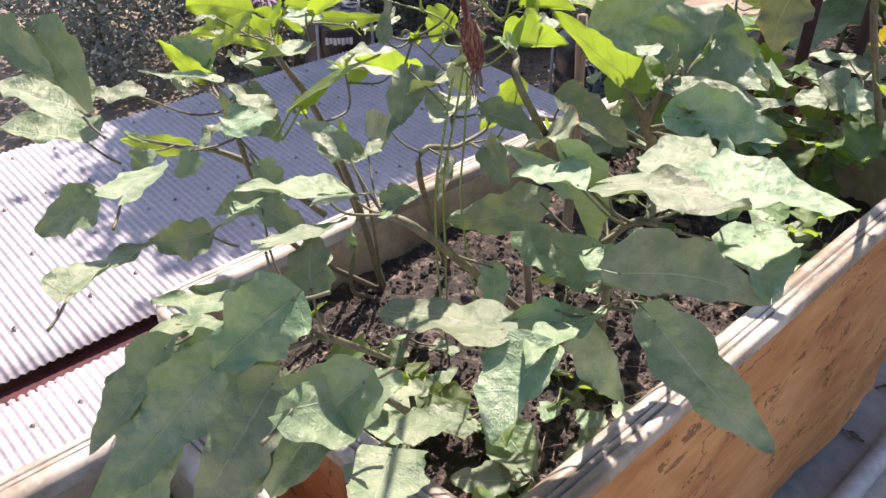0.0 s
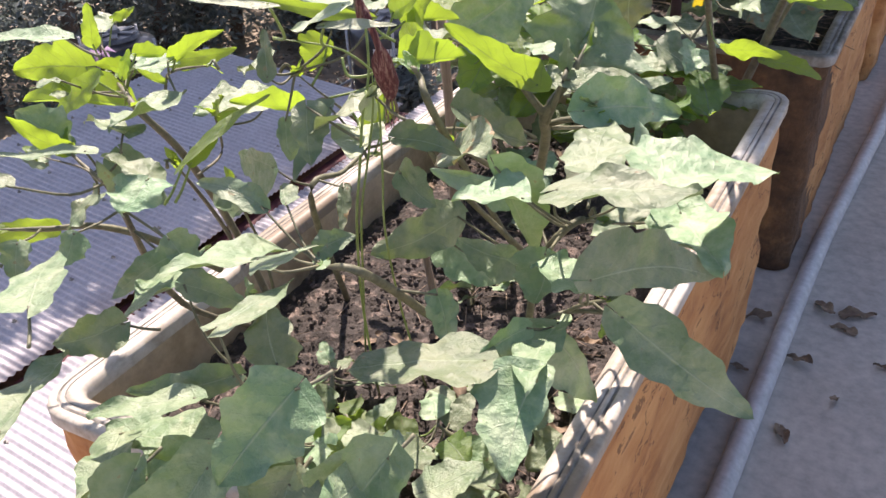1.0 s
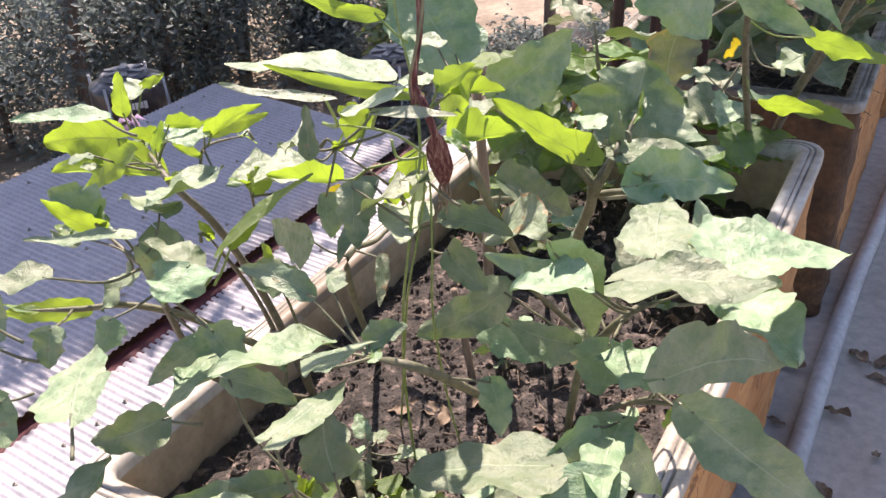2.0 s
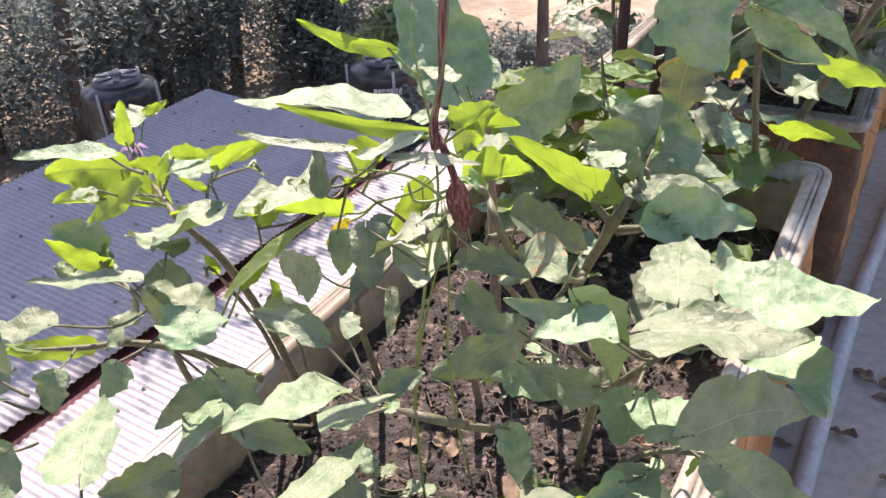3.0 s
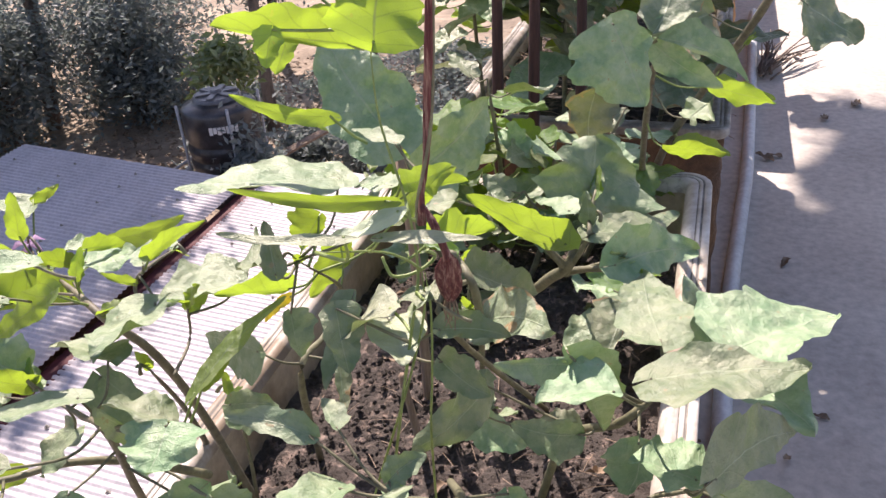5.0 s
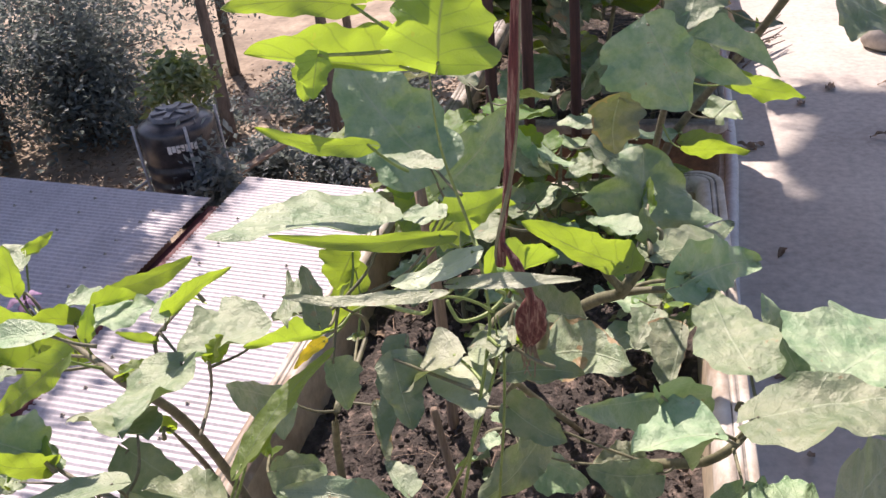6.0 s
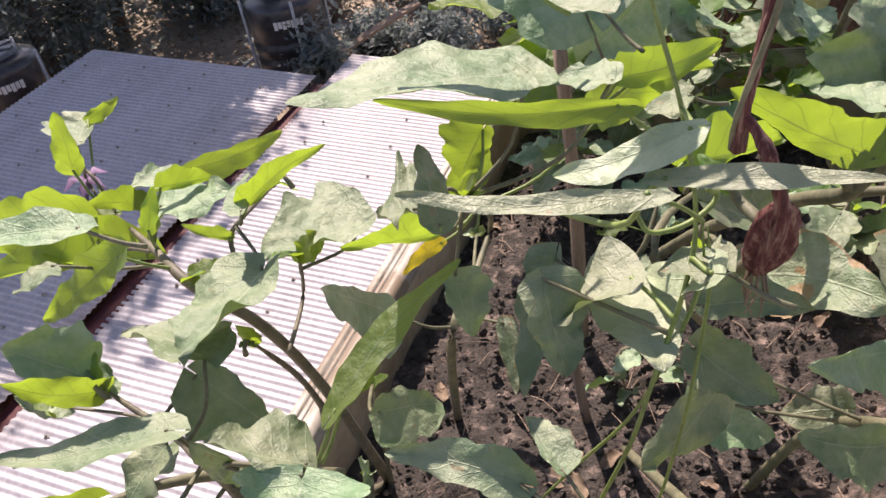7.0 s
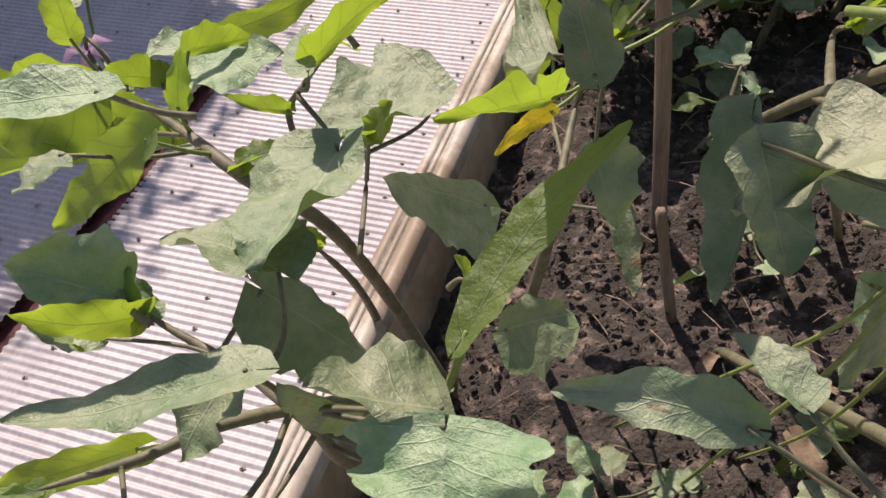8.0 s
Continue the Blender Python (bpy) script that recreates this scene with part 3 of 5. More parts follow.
for k, (x, y, w) in enumerate(((-8.9, 12.9, 0.8), (-7.4, 13.6, 0.7), (-6.0, 13.2, 0.8), (-4.9, 14.6, 1.0), (-7.6, 16.4, 1.1), (-9.6, 15.2, 1.0), (-5.8, 17.6, 1.3))):
    tree(x, y, -5.5, w * 1.3, (w, w * 0.8, w * 0.55), w * 0.6, 2600, 81 + k, "low dark green bush growing in the shady yard", 0.04, 0.14)
tree(-11.0, 19.5, -5.5, 6.0, (1.5, 1.4, 2.0), 3.4, 4500, 41, "olive green tree with thin sunlit leaves", 0.16, 0.15)
tree(-8.6, 22.0, -5.5, 6.5, (2.2, 1.5, 2.2), 4.2, 4500, 42, "thin sunlit tree far behind the yard", 0.13, 0.15)
tree(-5.0, 23.5, -5.5, 6.5, (2.4, 1.5, 2.2), 4.0, 4500, 43, "thin sunlit tree at the end of the yard", 0.13, 0.15)


# ---- eggplants and bean vine ----
BRANCHES = {}
TIPS = []


def plant(name, at, label, category):
    ob = thing(name, at, label, category, "plants in the long planter")
    BRANCHES[ob.name] = []
    return ob


def branch(owner, points, r0, r1, mat=STEM, name="stem"):
    line = smooth_line(points, 6)
    BRANCHES[owner.name] += line
    TIPS.append((owner, line[-1], (line[-1] - line[-3]).normalized()))
    v, f = tube_data(line, r0, r1, 8, 0.06, len(points), True)
    return adopt(link_mesh(name, v, f, mat, None, "", True), owner)


LEAF_COUNT = [0]


def blade(length, halves, seed, lobes, fold, droop, wave):
    """A leaf blade along +y from its base at the origin: wavy lobed edge, folded along the midrib, puckered between the veins."""
    rnd = random.Random(seed)
    width = halves[0] + halves[1]
    nu, nv = 28, 8
    verts, uvs, faces = [], [], []
    ph = [rnd.random() * 6.28 for _ in range(6)]
    twist = rnd.uniform(-0.35, 0.35)
    bow = rnd.uniform(-0.08, 0.08)
    for i in range(nu + 1):
        u = i / nu
        base_w = (math.sin(math.pi * min(1, u ** 0.66)) ** 0.62) * (1.04 - 0.2 * u)
        y = length * u
        for j in range(-nv, nv + 1):
            v = j / nv
            side = 0 if v < 0 else 1
            edge = 1 + lobes * (0.105 * math.sin(2 * math.pi * 2.9 * u + ph[0] + (ph[1] - 3.1) * 0.3 * side) + 0.045 * math.sin(2 * math.pi * 6.7 * u + ph[2 + side]) + 0.012 * math.sin(2 * math.pi * 17 * u + ph[4]))
            w = halves[side] * base_w * edge + 0.0004
            x = v * w
            a = abs(v)
            z = fold * w * a ** 1.3
            z += wave * width * a * a * math.sin(2 * math.pi * (1.6 * u) + ph[side] + (2 if side else 0)) * 0.5
            z += 0.16 * wave * width * a ** 3 * math.sin(2 * math.pi * 3.7 * u + ph[2 + side])
            z -= droop * length * (u ** 2.2)
            z += twist * x * u
            verts.append((x + bow * length * math.sin(math.pi * u), y - 0.16 * length * a * a * (1 - u) * 0.8, z))
            uvs.append((u, v))
    m = 2 * nv + 1
    for i in range(nu):
        for j in range(m - 1):
            k = i * m + j
            faces.append((k, k + 1, k + m + 1, k + m))
    return verts, uvs, faces


def leaf(owner, base, tip, width, normal, look_of="p", fold=None, droop=None, lobes=1.0, name="leaf"):
    """One leaf from its base to its tip, with its stalk running to the nearest stem of its plant."""
    LEAF_COUNT[0] += 1
    seed = LEAF_COUNT[0]
    rnd = random.Random(seed * 7)
    b, t = Vector(base), Vector(tip)
    axis = (t - b).normalized()
    n = Vector(normal)
    n = (n - axis * n.dot(axis)).normalized()
    x = axis.cross(n)
    length = (t - b).length
    fold = rnd.uniform(0.06, 0.30) if fold is None else fold
    droop = rnd.uniform(0.0, 0.10) if droop is None else droop
    halves = width if isinstance(width, tuple) else (width * 0.68, width * 0.68)
    width = halves[0] + halves[1]
    if look_of == "b":
        lobes = 0.12
    verts, uvs, faces = blade(length * 1.02, (halves[0] * 1.04, halves[1] * 1.04), seed, lobes, fold, droop, rnd.uniform(0.08, 0.22))
    lift = droop * 0.4 * length
    m = Matrix((x, axis, n)).transposed()
    verts = [(v[0], v[1], v[2] + min(0.0034, 0.03 * width + 0.0006) * min(1.0, 25 * v[1] + 0.1) * (noise.noise(Vector((v[0] * 70, v[1] * 70, seed))) + 0.35 * noise.noise(Vector((v[0] * 150, v[1] * 150, seed))))) for v in verts]
    verts = [m @ Vector(v) + b + n * lift * (v[1] / length) for v in verts]
    # n, y and g take the copy with backlight in its colour
    mat = {"p": LEAF, "d": LEAF, "b": BEANLEAF, "n": BACKLIT, "y": BACKLIT, "g": BACKLIT, "w": WILTED, "s": YELLOWED}[look_of]
    ob = link_mesh(name, verts, faces, mat, None, "", True)
    layer = ob.data.uv_layers.new(name="blade")
    for loop in ob.data.loops:
        layer.data[loop.index].uv = uvs[loop.vertex_index]
    adopt(ob, owner)
    near = min(BRANCHES[owner.name], key=lambda q: (q - b).length, default=None)
    if near is None or (near - b).length > 0.11:
        near = b - axis * 0.03 + Vector((0, 0, -0.018))
    gap = near - b
    if gap.length > 0.003:
        line = smooth_line([near, near - gap * 0.55 + Vector((0, 0, -0.12 * gap.length)) - axis * 0.1 * gap.length, b + n * 0.0005], 4)
        v, f = tube_data(line, 0.0015, 0.0010, 6)
        stalk = link_mesh("leaf_stalk", v, f, STEM if look_of in "pdw" else VINE, None, "", True)
        stalk.parent = ob
    return ob


left = plant("eggplant", (-0.55, 0.75, 0.43), "eggplant leaning over the rim with lobed leaves and purple flower", "eggplant")

back = plant("eggplant", (-0.48, 0.845, 0.43), "eggplant beside the white rim with yellowing lower leaf", "eggplant")

bean = plant("bean_vine", (-0.40, 0.88, 0.43), "slender twining bean vine with smooth three-part leaves", "bean vine")
branch(bean, [(-0.315, 0.69, 0.41), (-0.275, 0.63, 0.60), (-0.242, 0.594, 0.733), (-0.228, 0.590, 0.80), (-0.216, 0.588, 0.858), (-0.213, 0.598, 0.893), (-0.222, 0.61, 0.94), (-0.24, 0.62, 1.0), (-0.245, 0.63, 1.06)], 0.0015, 0.0010, VINE, "vine")
branch(bean, [(-0.37, 0.74, 0.41), (-0.295, 0.66, 0.61), (-0.245, 0.607, 0.74), (-0.222, 0.596, 0.81), (-0.209, 0.593, 0.860), (-0.210, 0.598, 0.892)], 0.0013, 0.0009, VINE, "vine")
branch(bean, [(-0.27, 0.73, 0.41), (-0.235, 0.645, 0.60), (-0.217, 0.604, 0.73), (-0.209, 0.598, 0.80), (-0.205, 0.596, 0.860), (-0.208, 0.598, 0.890)], 0.0012, 0.0009, VINE, "vine")
branch(bean, [(-0.21, 0.598, 0.892), (-0.22, 0.59, 0.905), (-0.235, 0.58, 0.915), (-0.27, 0.555, 0.925)], 0.0012, 0.0008, VINE, "vine")

centre = plant("eggplant", (-0.31, 1.14, 0.43), "forked eggplant with dark blue-green leaves", "eggplant")
branch(centre, [(-0.31, 1.14, 0.42), (-0.24, 1.0, 0.58), (-0.165, 0.85, 0.73), (-0.134, 0.775, 0.795), (-0.120, 0.80, 0.825), (-0.115, 0.83, 0.85)], 0.007, 0.004, STEM)
branch(centre, [(-0.134, 0.775, 0.795), (-0.15, 0.76, 0.825), (-0.145, 0.75, 0.84)], 0.004, 0.0025, STEM, "branch")
branch(centre, [(-0.15, 0.81, 0.765), (-0.11, 0.785, 0.79), (-0.08, 0.77, 0.80)], 0.004, 0.0025, STEM, "branch")
branch(centre, [(-0.24, 1.0, 0.58), (-0.20, 0.86, 0.66), (-0.22, 0.74, 0.76)], 0.005, 0.003, STEM, "branch")

right = plant("eggplant", (-0.20, 0.84, 0.43), "eggplant spreading over the planter's outer rim with dusty pale leaves", "eggplant")

front = plant("eggplant", (-0.24, 0.52, 0.43), "low bushy eggplant with broad drooping leaves and thick crooked stems", "eggplant")

tall = plant("eggplant", (-0.12, 1.38, 0.43), "tall bare-stemmed eggplant at the planter's far end", "eggplant")
branch(tall, [(-0.13, 1.62, 0.42), (-0.12, 1.53, 0.50), (-0.11, 1.37, 0.66), (-0.096, 1.218, 0.809), (-0.085, 1.15, 0.90)], 0.007, 0.004, TWIG)
branch(tall, [(-0.12, 1.64, 0.44), (-0.079, 1.61, 0.577), (-0.025, 1.43, 0.74), (0.029, 1.257, 0.897), (0.06, 1.17, 1.0)], 0.008, 0.005, TWIG, "branch")
branch(tall, [(-0.07, 1.58, 0.60), (-0.02, 1.50, 0.72), (0.03, 1.42, 0.82)], 0.005, 0.003, STEM, "branch")
branch(left, [(-0.528, 0.759, 0.380), (-0.532, 0.712, 0.574), (-0.515, 0.647, 0.722), (-0.527, 0.610, 0.793), (-0.578, 0.638, 0.794), (-0.666, 0.692, 0.779)], 0.0057, 0.0025, TWIG, "stem")
branch(left, [(-0.578, 0.638, 0.794), (-0.619, 0.643, 0.786), (-0.649, 0.614, 0.788)], 0.0016, 0.0014, TWIG, "branch")
branch(left, [(-0.576, 0.639, 0.795), (-0.606, 0.663, 0.792), (-0.639, 0.698, 0.786)], 0.0013, 0.0013, TWIG, "branch")
branch(left, [(-0.527, 0.610, 0.793), (-0.530, 0.613, 0.797), (-0.526, 0.616, 0.798)], 0.0012, 0.0012, TWIG, "branch")
branch(left, [(-0.499, 0.625, 0.795), (-0.506, 0.635, 0.816), (-0.493, 0.638, 0.833), (-0.516, 0.713, 0.809)], 0.0019, 0.0015, TWIG, "branch")
branch(left, [(-0.498, 0.642, 0.707), (-0.520, 0.704, 0.703), (-0.490, 0.678, 0.772)], 0.0019, 0.0014, TWIG, "branch")
branch(left, [(-0.534, 0.758, 0.380), (-0.510, 0.586, 0.561), (-0.444, 0.495, 0.774), (-0.487, 0.515, 0.767), (-0.527, 0.524, 0.776), (-0.541, 0.525, 0.787)], 0.0045, 0.0012, TWIG, "stem")
branch(left, [(-0.487, 0.515, 0.767), (-0.517, 0.519, 0.772), (-0.566, 0.511, 0.777)], 0.0013, 0.0009, TWIG, "branch")
branch(left, [(-0.614, 0.808, 0.374), (-0.568, 0.726, 0.567), (-0.517, 0.630, 0.725)], 0.0046, 0.0021, TWIG, "stem")
branch(left, [(-0.522, 0.741, 0.381), (-0.503, 0.679, 0.438), (-0.484, 0.673, 0.525)], 0.0036, 0.0029, STEM, "stem")
branch(left, [(-0.526, 0.753, 0.381), (-0.473, 0.694, 0.574), (-0.414, 0.613, 0.723)], 0.0027, 0.0013, STEM, "stem")
branch(left, [(-0.47, 0.62, 0.60), (-0.50, 0.56, 0.67), (-0.53, 0.52, 0.70), (-0.56, 0.49, 0.705), (-0.60, 0.46, 0.71)], 0.0045, 0.0026, STEM, "branch")
branch(back, [(-0.485, 0.857, 0.384), (-0.403, 0.717, 0.664), (-0.412, 0.796, 0.658), (-0.409, 0.849, 0.684), (-0.349, 0.662, 0.845)], 0.0046, 0.0017, STEM, "stem")
branch(back, [(-0.412, 0.796, 0.658), (-0.440, 0.878, 0.630), (-0.452, 0.915, 0.616)], 0.0016, 0.0017, STEM, "branch")
branch(centre, [(-0.192, 1.002, 0.406), (-0.250, 0.734, 0.757), (-0.235, 0.983, 0.652), (-0.240, 0.794, 0.777)], 0.0039, 0.0018, STEM, "stem")
branch(front, [(-0.254, 0.597, 0.401), (-0.130, 0.435, 0.639), (-0.152, 0.422, 0.645)], 0.0041, 0.0024, STEM, "stem")
branch(front, [(-0.385, 0.657, 0.391), (-0.169, 0.415, 0.692), (-0.228, 0.421, 0.662), (-0.234, 0.429, 0.671)], 0.0038, 0.0020, STEM, "stem")
branch(front, [(-0.295, 0.851, 0.398), (-0.165, 0.514, 0.752), (-0.207, 0.499, 0.762)], 0.0053, 0.0026, STEM, "stem")
branch(right, [(-0.174, 0.817, 0.407), (-0.127, 0.741, 0.609), (-0.067, 0.636, 0.738), (-0.041, 0.633, 0.774), (-0.034, 0.666, 0.757)], 0.0049, 0.0028, STEM, "stem")
branch(right, [(-0.056, 0.569, 0.701), (-0.032, 0.591, 0.711), (-0.003, 0.600, 0.715), (0.009, 0.618, 0.700)], 0.0022, 0.0018, STEM, "branch")
branch(right, [(-0.032, 0.591, 0.711), (-0.011, 0.579, 0.735), (-0.001, 0.614, 0.719)], 0.0018, 0.0018, STEM, "branch")
branch(centre, [(-0.311, 1.079, 0.397), (-0.190, 0.671, 0.812), (-0.199, 0.652, 0.869), (-0.209, 0.652, 0.877)], 0.0043, 0.0023, STEM, "stem")
branch(centre, [(-0.135, 0.783, 0.782), (-0.113, 0.765, 0.834), (-0.115, 0.785, 0.846)], 0.0029, 0.0023, STEM, "branch")
branch(centre, [(-0.135, 0.783, 0.782), (-0.143, 0.755, 0.822), (-0.147, 0.747, 0.837)], 0.0024, 0.0020, STEM, "branch")
branch(centre, [(-0.139, 0.808, 0.765), (-0.118, 0.848, 0.754), (-0.084, 0.768, 0.814)], 0.0025, 0.0018, STEM, "branch")
leaf(tall, (-0.092, 1.138, 0.900), (-0.005, 1.137, 0.848), 0.028, (0.158, -0.946, 0.285), "d")
leaf(tall, (-0.014, 1.189, 0.829), (0.061, 1.170, 0.821), 0.027, (0.263, 0.881, 0.394), "y")
leaf(tall, (-0.040, 1.167, 0.792), (-0.018, 1.180, 0.812), 0.052, (-0.628, -0.120, 0.769), "p")
leaf(tall, (-0.066, 1.257, 0.707), (0.011, 1.238, 0.718), 0.026, (0.111, 0.780, 0.616), "g")
leaf(tall, (-0.030, 1.296, 0.893), (-0.100, 1.274, 0.868), 0.083, (0.080, -0.845, 0.528), "w")
leaf(tall, (-0.157, 1.489, 0.712), (-0.172, 1.468, 0.696), 0.030, (-0.864, 0.327, 0.382), "s")
leaf(back, (-0.316, 0.697, 0.910), (-0.406, 0.602, 0.942), (0.027, 0.044), (0.247, 0.098, 0.964), "p")
leaf(back, (-0.258, 0.654, 0.916), (-0.351, 0.590, 0.950), (0.006, 0.006), (0.610, -0.634, 0.475), "y")
leaf(bean, (-0.219, 0.499, 0.974), (-0.291, 0.481, 0.980), (0.004, 0.004), (0.127, -0.177, 0.976), "b")
leaf(bean, (-0.215, 0.576, 0.951), (-0.269, 0.576, 0.926), (0.014, 0.006), (-0.397, -0.351, 0.848), "b")
leaf(bean, (-0.221, 0.558, 0.940), (-0.150, 0.548, 0.954), (0.005, 0.005), (-0.233, -0.298, 0.926), "b")
leaf(back, (-0.268, 0.721, 0.897), (-0.216, 0.689, 0.933), (0.014, 0.006), (-0.516, -0.856, -0.029), "y")
leaf(back, (-0.289, 0.772, 0.843), (-0.218, 0.707, 0.922), (0.019, 0.015), (-0.630, -0.774, -0.068), "y")
leaf(back, (-0.268, 0.697, 0.907), (-0.305, 0.702, 0.903), (0.010, 0.015), (-0.118, -0.047, 0.992), "p")
leaf(back, (-0.235, 0.763, 0.863), (-0.265, 0.736, 0.859), (0.016, 0.021), (-0.141, 0.002, 0.990), "p")
leaf(centre, (-0.121, 0.819, 0.834), (-0.121, 0.869, 0.889), (0.057, 0.062), (0.571, -0.610, 0.550), "d")
leaf(centre, (-0.196, 0.700, 0.777), (-0.124, 0.640, 0.821), (0.026, 0.027), (-0.695, -0.393, 0.602), "w")
leaf(right, (-0.198, 0.583, 0.877), (-0.227, 0.586, 0.872), (0.007, 0.019), (-0.156, 0.052, 0.986), "p")
leaf(right, (-0.208, 0.621, 0.822), (-0.157, 0.644, 0.806), (0.015, 0.008), (0.484, -0.698, 0.528), "d")
leaf(right, (-0.212, 0.631, 0.781), (-0.168, 0.616, 0.765), (0.021, 0.012), (-0.191, -0.902, 0.386), "d")
leaf(right, (-0.104, 0.663, 0.772), (-0.156, 0.597, 0.815), (0.021, 0.005), (0.817, -0.352, 0.457), "d")
leaf(right, (-0.082, 0.809, 0.731), (-0.093, 0.744, 0.713), (0.006, 0.030), (0.230, -0.298, 0.927), "w")
leaf(back, (-0.312, 0.830, 0.887), (-0.391, 0.860, 0.991), (0.045, 0.046), (0.466, -0.692, 0.551), "d")
leaf(back, (-0.345, 0.988, 0.783), (-0.284, 1.081, 0.841), (0.037, 0.045), (0.699, -0.649, 0.300), "d")
leaf(tall, (-0.153, 1.093, 0.849), (-0.157, 1.088, 0.781), (0.032, 0.028), (0.316, -0.947, 0.053), "w")
leaf(bean, (-0.321, 0.706, 0.963), (-0.392, 0.676, 0.989), (0.007, 0.007), (0.453, -0.855, 0.252), "y")
leaf(bean, (-0.356, 0.721, 1.026), (-0.366, 0.708, 0.997), (0.009, 0.015), (0.453, -0.855, 0.252), "y")
leaf(back, (-0.282, 0.745, 0.925), (-0.338, 0.781, 0.922), (0.004, 0.014), (-0.110, -0.101, 0.989), "p")
leaf(centre, (-0.108, 0.773, 0.835), (-0.037, 0.873, 0.814), (0.024, 0.010), (0.308, -0.017, 0.951), "p")
leaf(centre, (-0.128, 0.753, 0.867), (-0.166, 0.792, 0.857), (0.008, 0.014), (-0.243, 0.012, 0.970), "p")
leaf(centre, (-0.219, 0.753, 0.792), (-0.168, 0.810, 0.740), (0.027, 0.014), (0.738, -0.040, 0.674), "p")
leaf(tall, (-0.120, 0.972, 0.968), (-0.082, 0.934, 0.898), (0.028, 0.060), (-0.223, -0.906, 0.359), "d")
leaf(bean, (-0.232, 0.606, 1.058), (-0.223, 0.623, 1.107), (0.029, 0.031), (0.390, -0.890, 0.234), "y")
leaf(bean, (-0.267, 0.643, 1.044), (-0.349, 0.606, 1.066), (0.003, 0.024), (0.449, -0.856, 0.256), "y")
leaf(bean, (-0.290, 0.636, 1.085), (-0.356, 0.603, 1.094), (0.009, 0.011), (0.453, -0.855, 0.252), "y")
leaf(bean, (-0.304, 0.606, 1.064), (-0.308, 0.597, 1.041), (0.008, 0.011), (0.453, -0.855, 0.252), "y")
leaf(centre, (-0.129, 0.745, 0.838), (-0.206, 0.711, 0.894), (0.010, 0.021), (0.344, -0.935, -0.083), "y")
leaf(centre, (-0.087, 0.755, 0.815), (-0.017, 0.835, 0.792), (0.028, 0.021), (0.718, -0.479, 0.505), "d")
leaf(centre, (-0.040, 0.665, 0.806), (-0.063, 0.762, 0.808), (0.028, 0.031), (-0.149, -0.053, 0.987), "p")
leaf(centre, (0.001, 0.707, 0.772), (-0.025, 0.732, 0.826), (0.014, 0.015), (0.466, -0.692, 0.552), "d")
leaf(right, (0.015, 0.648, 0.818), (0.094, 0.731, 0.805), (0.056, 0.029), (0.062, 0.099, 0.993), "p")
leaf(right, (0.006, 0.542, 0.788), (0.073, 0.660, 0.735), (0.030, 0.017), (0.879, -0.346, 0.329), "d")
leaf(right, (-0.005, 0.565, 0.761), (-0.051, 0.569, 0.770), (0.018, 0.033), (0.193, 0.034, 0.981), "p")
leaf(right, (-0.047, 0.583, 0.770), (-0.051, 0.572, 0.726), (0.012, 0.027), (0.374, -0.907, 0.194), "d")
leaf(right, (-0.102, 0.653, 0.703), (-0.153, 0.628, 0.728), (0.021, 0.013), (0.579, -0.618, 0.531), "d")
leaf(right, (-0.067, 0.581, 0.817), (-0.119, 0.564, 0.812), (0.013, 0.030), (-0.104, 0.072, 0.992), "p")
leaf(right, (-0.102, 0.604, 0.826), (-0.076, 0.626, 0.737), (0.028, 0.005), (0.693, -0.721, 0.027), "d")
leaf(right, (-0.194, 0.698, 0.703), (-0.233, 0.604, 0.702), (0.020, 0.026), (0.808, -0.344, 0.479), "d")
leaf(back, (-0.226, 0.673, 0.874), (-0.179, 0.698, 0.875), (0.024, 0.003), (0.453, -0.855, 0.252), "y")
leaf(back, (-0.267, 0.739, 0.883), (-0.222, 0.763, 0.883), (0.017, 0.002), (0.453, -0.855, 0.252), "y")
leaf(left, (-0.329, 0.326, 0.797), (-0.401, 0.397, 0.782), (0.027, 0.023), (-0.135, 0.078, 0.988), "p")
leaf(left, (-0.349, 0.402, 0.720), (-0.392, 0.365, 0.709), (0.019, 0.017), (0.466, -0.692, 0.551), "d")
leaf(left, (-0.379, 0.501, 0.724), (-0.434, 0.454, 0.683), (0.013, 0.014), (0.300, -0.802, 0.516), "d")
leaf(left, (-0.396, 0.501, 0.707), (-0.360, 0.405, 0.717), (0.052, 0.007), (-0.309, -0.021, 0.951), "p")
leaf(left, (-0.322, 0.450, 0.783), (-0.295, 0.445, 0.754), (0.019, 0.009), (0.466, -0.692, 0.551), "d")
leaf(front, (-0.245, 0.487, 0.773), (-0.267, 0.395, 0.804), (0.012, 0.027), (0.026, 0.315, 0.949), "p")
leaf(front, (-0.225, 0.449, 0.793), (-0.186, 0.480, 0.802), (0.002, 0.035), (-0.211, -0.012, 0.977), "p")
leaf(front, (-0.298, 0.434, 0.756), (-0.256, 0.458, 0.729), (0.014, 0.011), (0.654, -0.540, 0.529), "d")
leaf(front, (-0.215, 0.507, 0.768), (-0.193, 0.529, 0.777), (0.012, 0.009), (0.466, -0.692, 0.551), "d")
leaf(front, (-0.195, 0.372, 0.794), (-0.191, 0.446, 0.791), (0.014, 0.022), (-0.152, 0.047, 0.987), "p")
leaf(back, (-0.463, 0.967, 0.681), (-0.498, 0.928, 0.610), (0.022, 0.018), (0.453, -0.856, 0.250), "y")
leaf(back, (-0.362, 0.729, 0.680), (-0.345, 0.693, 0.644), (0.011, 0.006), (0.212, -0.636, 0.742), "w")
